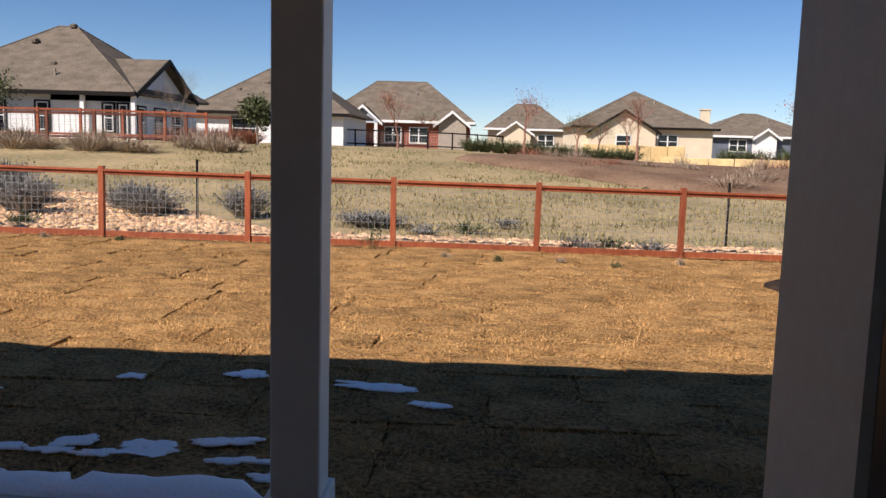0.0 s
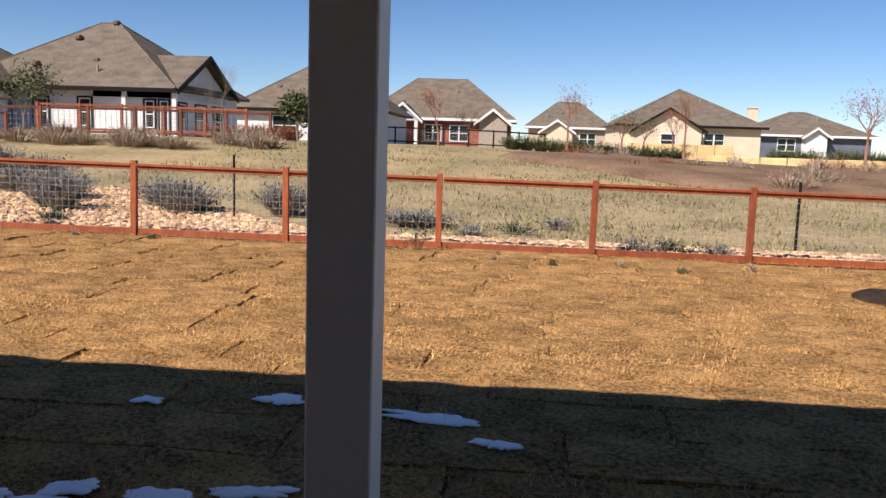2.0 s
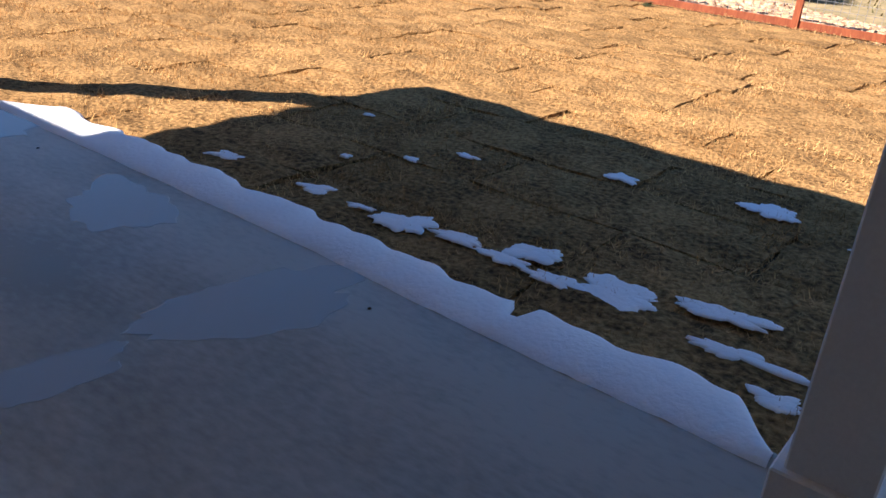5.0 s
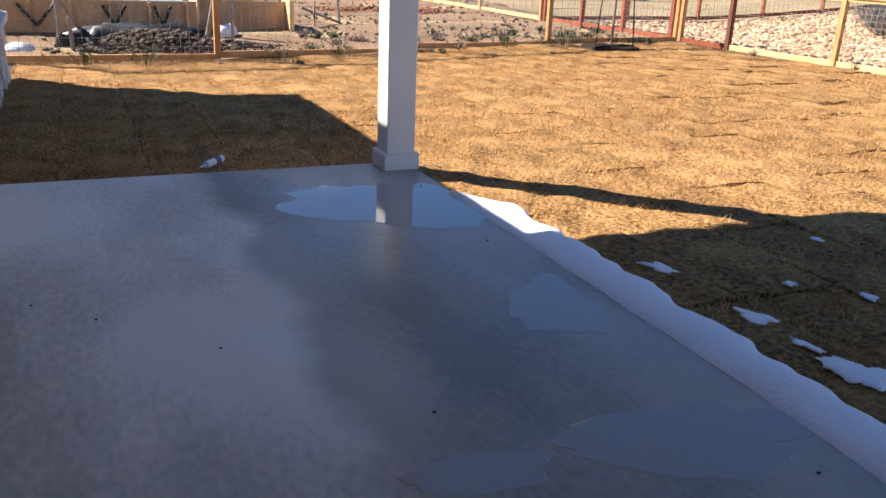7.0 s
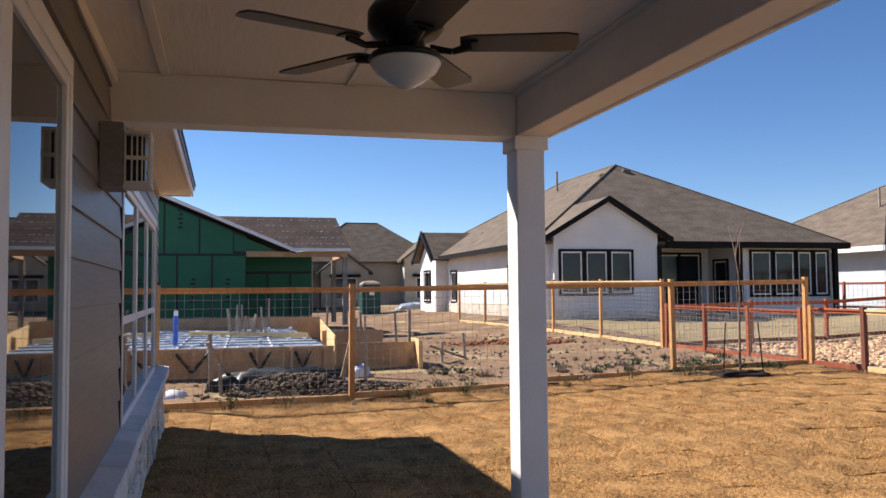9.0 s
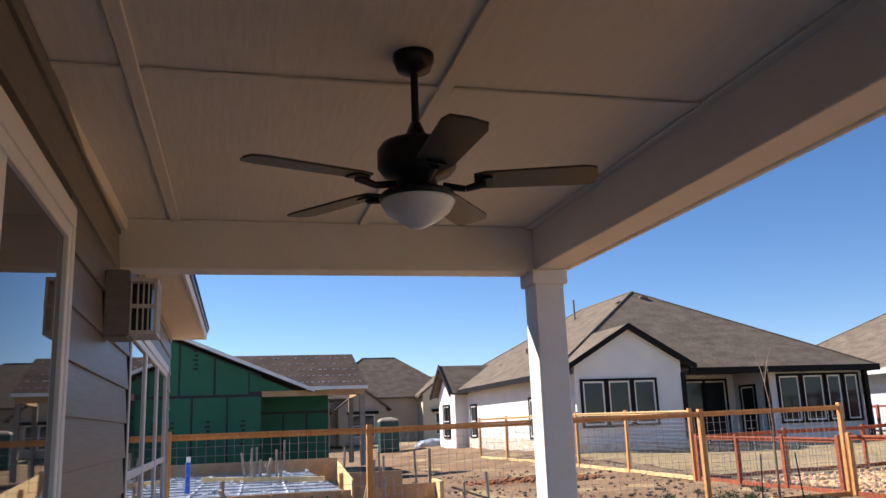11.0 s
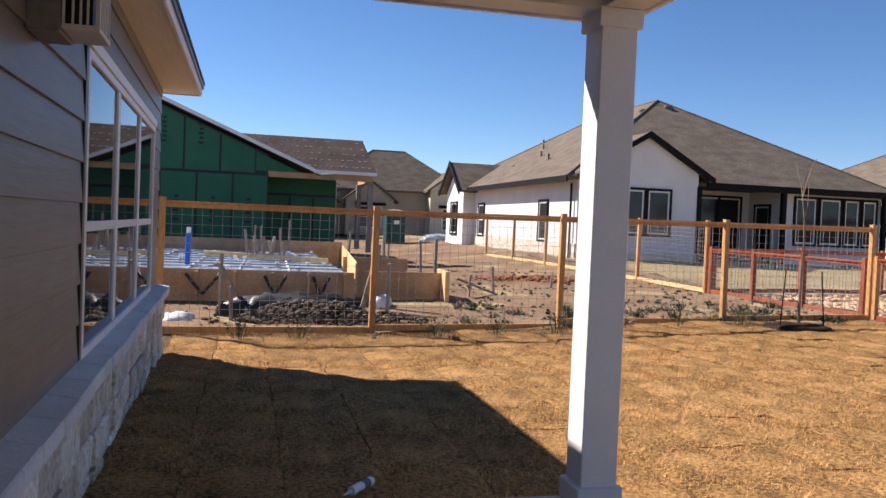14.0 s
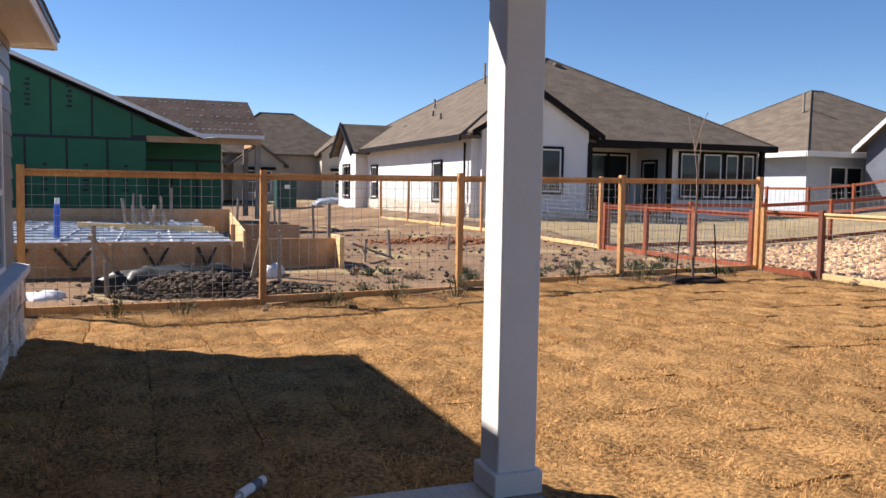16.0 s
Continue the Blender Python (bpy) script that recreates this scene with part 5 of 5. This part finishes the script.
def pile(cx, cy, rx, ry, h, n, rng):
    out = []
    for _ in range(n):
        a, q = rng.uniform(0, 6.283), rng.random() ** 0.5
        x, y = cx + rx * q * math.cos(a), cy + ry * q * math.sin(a)
        out.append((x, y, gz(x, y) + h * (1 - q * q) * rng.uniform(0.6, 1.0)))
    return out


spots = pile(3.1, 16.3, 1.25, 0.65, 0.34, 2200, rs) + pile(4.4, 16.2, 0.7, 0.5, 0.15, 260, rs)
for _ in range(1500):
    x, y = rs.uniform(0.5, 13.8), 15.1 + rs.random() ** 1.6 * 14
    if not (x < 6 and y > 17.5):
        spots.append((x, y, gz(x, y) + 0.03))
clods("dirt_clods", spots, CLOD, "lumps and heaps of grey-brown clay on the building site", 31, 0.012, 0.05)
clods("red_clods", pile(9.8, 24, 2.2, 1.0, 0.14, 420, rs), REDDIRT, "heap of red clay lumps beyond the fence", 32, 0.03, 0.10)
tagged(blob("plastic_sheet", 2.7, 16.85, 1.1, 0.34, TAPE, 0.30, 8, 41, 0.5, fray=0.4), "crumpled black plastic sheet in the dirt", "plastic sheet")
tagged(blob("plastic_sheet", 0.75, 15.9, 0.45, 0.3, PLASTIC, 0.13, 20, 43, 0.6, fray=0.5), "crumpled white plastic wrap in the dirt", "plastic sheet")
tagged(blob("plastic_sheet", 4.5, 17.5, 0.3, 0.15, PLASTIC, 0.22, 60, 44, 0.5, fray=0.4), "crumpled clear plastic against the formwork", "plastic sheet")
tagged(blob("tarp_heap", 15.0, 56.8, 1.6, 0.7, LINER, 0.4, 0, 45, 0.5, fray=0.4), "heap of blue-white tarpaulin near a house", "tarpaulin")
for k in range(40):
    x, y = rs.uniform(5.5, 13.2), rs.uniform(14.9, 17.5)
    shrub("weed_clump", x, y, 0.16, 0.16, LEAF if k % 3 else DRYBRUSH, "small green weeds in site dirt", 640 + k, 24, width=0.012)

# river gravel beyond the rear fence
rg = random.Random(5)
spots = []
while len(spots) < 14000:
    py = rg.uniform(-9, 19)
    wide = 1.5 + 6.0 * smooth01(2.0, 9.0, py) + 3.0 * smooth01(10, 16, py)
    px = 14.30 + wide * rg.random()
    x, y = plot(px, py)
    spots.append((x, y, gz(x, y) + rg.uniform(0.0, 0.03)))
clods("river_gravel", spots, RIVER, "bed of pale tan river rock along the rear fence", 33, 0.035, 0.08)
bm = bmesh.new()
strip = []
for k in range(57):
    py = -9 + 0.5 * k
    wide = 1.5 + 6.0 * smooth01(2.0, 9.0, py) + 3.0 * smooth01(10, 16, py)
    row = []
    for j in range(9):
        x, y = plot(14.28 + (wide + 0.05) * j / 8, py)
        row.append(bm.verts.new((x, y, gz(x, y) + 0.012)))
    strip.append(row)
for a, b in zip(strip, strip[1:]):
    for j in range(8):
        bm.faces.new((a[j], a[j + 1], b[j + 1], b[j]))
tagged(part("gravel_bed", bm, YSTONE), "sandy bed under the river rock", "ground", kind="structure")

# ---- snow ----
def snow_strip():
    bm, n = bmesh.new(), 150
    rows = []
    for k in range(n + 1):
        y = 1.06 + (5.60 - 1.06) * k / n
        taper = min(1.0, (5.63 - y) / 0.4, (y - 1.0) / 0.25)
        w = (0.295 + 0.06 * noise.noise((0.5, y * 2.2, 9)) + 0.05 * noise.noise((0.5, y * 7, 4))) * max(0.12, taper)
        if 1.99 < y < 2.06:
            w *= 0.62
        inner = 3.895 + 0.05 * smooth01(1.6, 3.2, y) + 0.010 * noise.noise((3, y * 4, 2))
        h = 0.026 + 0.008 * noise.noise((1, y * 3, 6))
        prof = ((0.0, 0.001), (0.05, h * 0.35), (0.16, h * 0.7), (0.40, h), (0.65, h), (0.82, h * 0.7), (0.94, 0.0), (1.0, -0.09))
        rows.append([bm.verts.new((inner + w * u, y, v + 0.004 * noise.noise((u * 6, y * 15, 3)))) for u, v in prof])
    for a, b in zip(rows, rows[1:]):
        for j in range(7):
            bm.faces.new((a[j], a[j + 1], b[j + 1], b[j]))
    bmesh.ops.recalc_face_normals(bm, faces=bm.faces[:])
    return tagged(part("snow_strip", bm, SNOW, smooth=True), "melting strip of white snow along the patio edge", "snow")


snow_strip()
PATCHES = ((4.55, 2.86, 0.16, 0.19, 20), (4.57, 2.62, 0.07, 0.20, 10), (4.72, 2.28, 0.15, 0.17, 20), (4.55, 2.36, 0.07, 0.22, 0), (4.55, 2.08, 0.08, 0.20, 0), (4.62, 1.86, 0.20, 0.24, 10), (4.78, 1.50, 0.12, 0.30, 8), (4.52, 1.35, 0.09, 0.30, 2),
           (4.51, 4.08, 0.08, 0.17, 25), (4.53, 3.43, 0.08, 0.14, 20), (4.52, 3.14, 0.04, 0.10, 10), (5.55, 3.28, 0.05, 0.12, 0), (5.25, 3.45, 0.05, 0.07, 0), (5.0, 3.7, 0.05, 0.06, 0), (5.95, 2.52, 0.09, 0.13, 0), (6.12, 1.74, 0.15, 0.21, 0),
           (5.95, 0.82, 0.12, 0.42, -12), (5.58, 0.42, 0.10, 0.20, -10), (5.72, 4.2, 0.04, 0.07, 0), (4.33, 1.15, 0.08, 0.12, 0), (5.9, 1.25, 0.05, 0.08, 0))
for k, (x, y, rx, ry, rot) in enumerate(PATCHES):
    tagged(blob("snow_patch", x - 0.05, y, rx * 0.60, ry * 0.62, SNOW, 0.010, rot, 60 + k, 0.95, gz(x, y) + 0.055, 64, 0.32), "thin patch of melting snow on shaded sod", "snow", "snow patches")

# caulk tube left on the sod
caulk = thing("caulk_tube", Matrix.Translation((2.62, 6.72, -0.005)) @ pose(0, 0, 0, 0, 0, 232), "white caulk tube with dark print lying on sod", "tube")
part("barrel", tube(bmesh.new(), (-0.13, 0, 0.026), (0.09, 0, 0.026), 0.025, 0.025, 14), PLASTIC, caulk)
part("print_band", tube(bmesh.new(), (-0.09, 0, 0.026), (-0.02, 0, 0.026), 0.0256, 0.0256, 14), BLUEGREY, caulk, "dark printed band")
part("nozzle", tube(bmesh.new(), (0.091, 0, 0.026), (0.17, 0, 0.026), 0.010, 0.004, 10), PLASTIC, caulk)
for k in range(12):
    x, y = rs.uniform(1.3, 3.9), rs.uniform(1.2, 6.3)
    tagged(part("debris_crumb", block(x - 0.006, x + 0.006, y - 0.005, y + 0.005, 0.001, 0.005, 0.001), DARKMULCH), "small dark crumb of dirt on concrete", "debris", "crumbs on the patio")

# ---- pieces: siding, stone and sod ----
def lap_board(length):
    """A lap board, thicker at its foot."""
    bm = bmesh.new()
    v = [[bm.verts.new((x, y, z)) for x, z in ((-0.012, 0), (0.020, 0), (0.021, 0.004), (0.004, 0.262), (-0.012, 0.262))] for y in (0, length)]
    for i in range(5):
        bm.faces.new((v[0][i], v[0][(i + 1) % 5], v[1][(i + 1) % 5], v[1][i]))
    bm.faces.new(v[0][::-1])
    bm.faces.new(v[1])
    bmesh.ops.recalc_face_normals(bm, faces=bm.faces[:])
    return bm


LAP = 0.225
z = 0.645
while z < 3.0:
    spans = [(1.1, 1.19), (4.615, 7.075), (11.61, 12.43)] if z < 2.44 else [(-3.2, 1.19), (4.615 if z < 2.60 else 1.2, 12.43)]
    if z < 2.44:
        spans += [(-3.2, -0.2)]
    if z + 0.05 > 2.12 and z < 2.44:
        spans += [(-0.19, 1.095)]
    for a, b in spans:
        top = min(z + 0.236, 3.01)
        ob = part("board", lap_board(b - a - 0.004), SIDING, wall_east)
        ob.location = (WX - 0.002, a + 0.002, z)
        ob.scale = (1, 1, (top - z) / 0.262)
    z += LAP
part("lower_sheathing", block(0.936, 0.96, -3.2, -0.2, -0.25, 0.70), SIDING, wall_east)
part("lower_sheathing", block(0.936, 0.96, 1.1, 12.44, -0.28, 0.50), MORTAR, wall_east)
rw = random.Random(21)
zc = -0.22
for h in (0.25, 0.21, 0.31):
    y = 1.1
    while y < 12.40:
        l = min(rw.uniform(0.22, 0.62), 12.42 - y)
        d = rw.uniform(0.075, 0.110)
        hh = h - 0.012 - (0.066 if h > 0.3 and y < 4.74 else 0.0)
        if h > 0.3 and y < 4.74 < y + l:
            l = 4.74 - y
            if l < 0.03:
                y = 4.74
                continue
        bm = block(0.9605, 0.96 + d, y + 0.005, y + l - 0.005, zc + 0.004, zc + hh, 0.012)
        for v in bm.verts:
            if v.co.x > 1.0:
                v.co.x += rw.uniform(-0.008, 0.008)
        part("stone", bm, LIME, wall_east)
        y += l
    zc += h
y = 1.1
while y < 12.40:
    l = min(rw.choice((0.30, 0.40, 0.45)), (4.74 if y < 4.739 else 12.43) - y)
    sz = 0.49 if y < 4.739 else 0.555
    bm = block(0.955, 1.115 + rw.uniform(-0.006, 0.010), y + 0.003, y + l - 0.003, sz, sz + 0.08 + rw.uniform(-0.003, 0.003), 0.008)
    for v in bm.verts:
        if v.co.x < 1.0 and v.co.z > sz + 0.04:
            v.co.z += 0.025
    part("sill_stone", bm, SILLSTONE, wall_east)
    y += l

# sod rolls in courses along the house
def sod_mesh(seed):
    nx, ny, L, W = 6, 4, 1.485, 0.592
    rng = random.Random(seed)
    verts, faces = [], []
    for i in range(nx + 1):
        for j in range(ny + 1):
            edge = i in (0, nx) or j in (0, ny)
            verts.append((W * (j / ny - 0.5) + rng.uniform(-0.008, 0.008), L * (i / nx - 0.5) + rng.uniform(-0.012, 0.012), 0.024 + rng.uniform(-0.008, 0.012) if not edge else rng.uniform(0.002, 0.022)))
    for i in range(nx):
        for j in range(ny):
            a = i * (ny + 1) + j
            faces.append((a, a + 1, a + ny + 2, a + ny + 1))
    rim = [i * (ny + 1) for i in range(nx)] + [nx * (ny + 1) + j for j in range(ny)] + [i * (ny + 1) + ny for i in range(nx, 0, -1)] + [j for j in range(ny, 0, -1)]
    k = len(verts)
    verts += [(verts[i][0], verts[i][1], -0.03) for i in rim]
    for q in range(len(rim)):
        r = (q + 1) % len(rim)
        faces.append((rim[r], rim[q], k + q, k + r))
    return mesh_of("sod_piece", verts, faces, SOD)


SODS = [sod_mesh(700 + k) for k in range(6)]
ro = random.Random(3)
for i in range(23):
    x = 4.32 + 0.6 * (i - 5)
    shift = ro.uniform(0, 1.5)
    for j in range(18):
        y = -9.5 + shift + 1.5 * j if x > 4.3 else 7.32 + 1.5 * (j - 1) + 0.02 * (i % 3)
        px = (PLOT.inverted() @ Vector((x, y, 0)))
        if px.x > 14.0 or px.y > 14.25 or x < 1.3 or (x < 4.3 and y < 7.0):
            continue
        ob = new("sod_piece", SODS[ro.randrange(6)])
        ob.matrix_basis = Matrix.Translation((x, y, gz(x, y) + 0.022 + ro.uniform(-0.006, 0.008))) @ pose(0, 0, 0, ro.uniform(-0.5, 0.5), ro.uniform(-0.7, 0.7), ro.uniform(-1.2, 1.2) + (180 if ro.random() < 0.5 else 0))
        ob.parent = lawn

# straw-coloured blades over the sod
gr = np.random.RandomState(9)
N = 950000
bx, by = gr.uniform(0.97, 14.9, N), gr.uniform(-10, 14.9, N)
near = gr.random_sample(N) < np.clip(1.25 - (bx - 4) * 0.085, 0.3, 1)
keep = near & ~((bx < 4.02) & (by < 6.56))
ca, sa = math.cos(radians(3.4)), math.sin(radians(3.4))
keep &= (bx * ca + by * sa < 14.15) & (-bx * sa + by * ca < 14.4)
bx, by = bx[keep], by[keep]
n = len(bx)
bz = np.array([gz(a, b) for a, b in zip(bx, by)]) + 0.035
ang, tilt, ln = gr.uniform(0, 6.283, n), gr.uniform(0.5, 1.6, n), gr.uniform(0.022, 0.055, n)
clump = gr.random_sample((130, 230))
clump = (clump + np.roll(clump, 1, 0) + np.roll(clump, 1, 1)) / 3
ln *= 0.35 + 1.5 * clump[(bx / 0.13).astype(int), ((by + 10.5) / 0.13).astype(int)]
wd = gr.uniform(0.0014, 0.0032, n)
v = np.empty((n, 3, 3), dtype=np.float32)
v[:, 0] = np.stack((bx - np.sin(ang) * wd, by + np.cos(ang) * wd, bz), 1)
v[:, 1] = np.stack((bx + np.sin(ang) * wd, by - np.cos(ang) * wd, bz), 1)
v[:, 2] = np.stack((bx + np.cos(ang) * ln * np.sin(tilt), by + np.sin(ang) * ln * np.sin(tilt), bz + ln * np.maximum(np.cos(tilt), 0.05)), 1)


def blade_mesh(name, v, mat):
    n = len(v)
    me = bpy.data.meshes.new(name)
    me.vertices.add(3 * n)
    me.vertices.foreach_set("co", v.ravel())
    me.loops.add(3 * n)
    me.loops.foreach_set("vertex_index", np.arange(3 * n, dtype=np.int32))
    me.polygons.add(n)
    me.polygons.foreach_set("loop_start", np.arange(0, 3 * n, 3, dtype=np.int32))
    me.update(calc_edges=True)
    me.materials.append(mat)
    return new(name, me)


tagged(blade_mesh("grass_blades", v, BLADE), "short straw-coloured dormant grass blades on the sod", "grass", kind="stuff")

# tufts of the field, green and straw, in drifts
TUFT = island_vary(material("field_tuft", (0.13, 0.13, 0.05), (0.36, 0.29, 0.15), 0.5, 0.95, 0, spec=0.1), 0.4)
n = 70000
fx, fy = 14.6 + 26 * gr.random_sample(n) ** 1.5, gr.uniform(-24, 12, n)
drift = gr.random_sample((60, 80))
drift = (drift + np.roll(drift, 1, 0) + np.roll(drift, 1, 1) + np.roll(drift, -1, 1)) / 4
k = drift[((fx - 14) / 0.7).astype(int), ((fy + 25) / 0.6).astype(int)]
ok = (gr.random_sample(n) < np.clip((k - 0.35) * 3, 0.06, 1)) & (fx > 16.2 + 6.0 * np.clip((fy - 2) / 7, 0, 1) - 0.06 * fy)
fx, fy, k = fx[ok], fy[ok], k[ok]
n = len(fx)
fz = np.array([gz(a, b) for a, b in zip(fx, fy)])
ang, ln, wd = gr.uniform(0, 6.283, n), gr.uniform(0.05, 0.13, n) * (0.5 + k), gr.uniform(0.008, 0.02, n)
v = np.empty((n, 3, 3), dtype=np.float32)
v[:, 0] = np.stack((fx - np.sin(ang) * wd, fy + np.cos(ang) * wd, fz), 1)
v[:, 1] = np.stack((fx + np.sin(ang) * wd, fy - np.cos(ang) * wd, fz), 1)
v[:, 2] = np.stack((fx + np.cos(ang) * ln * 0.6, fy + np.sin(ang) * ln * 0.6, fz + ln), 1)
tagged(blade_mesh("field_tufts", v, TUFT), "scattered green and straw grass tufts of the field", "grass", kind="stuff")
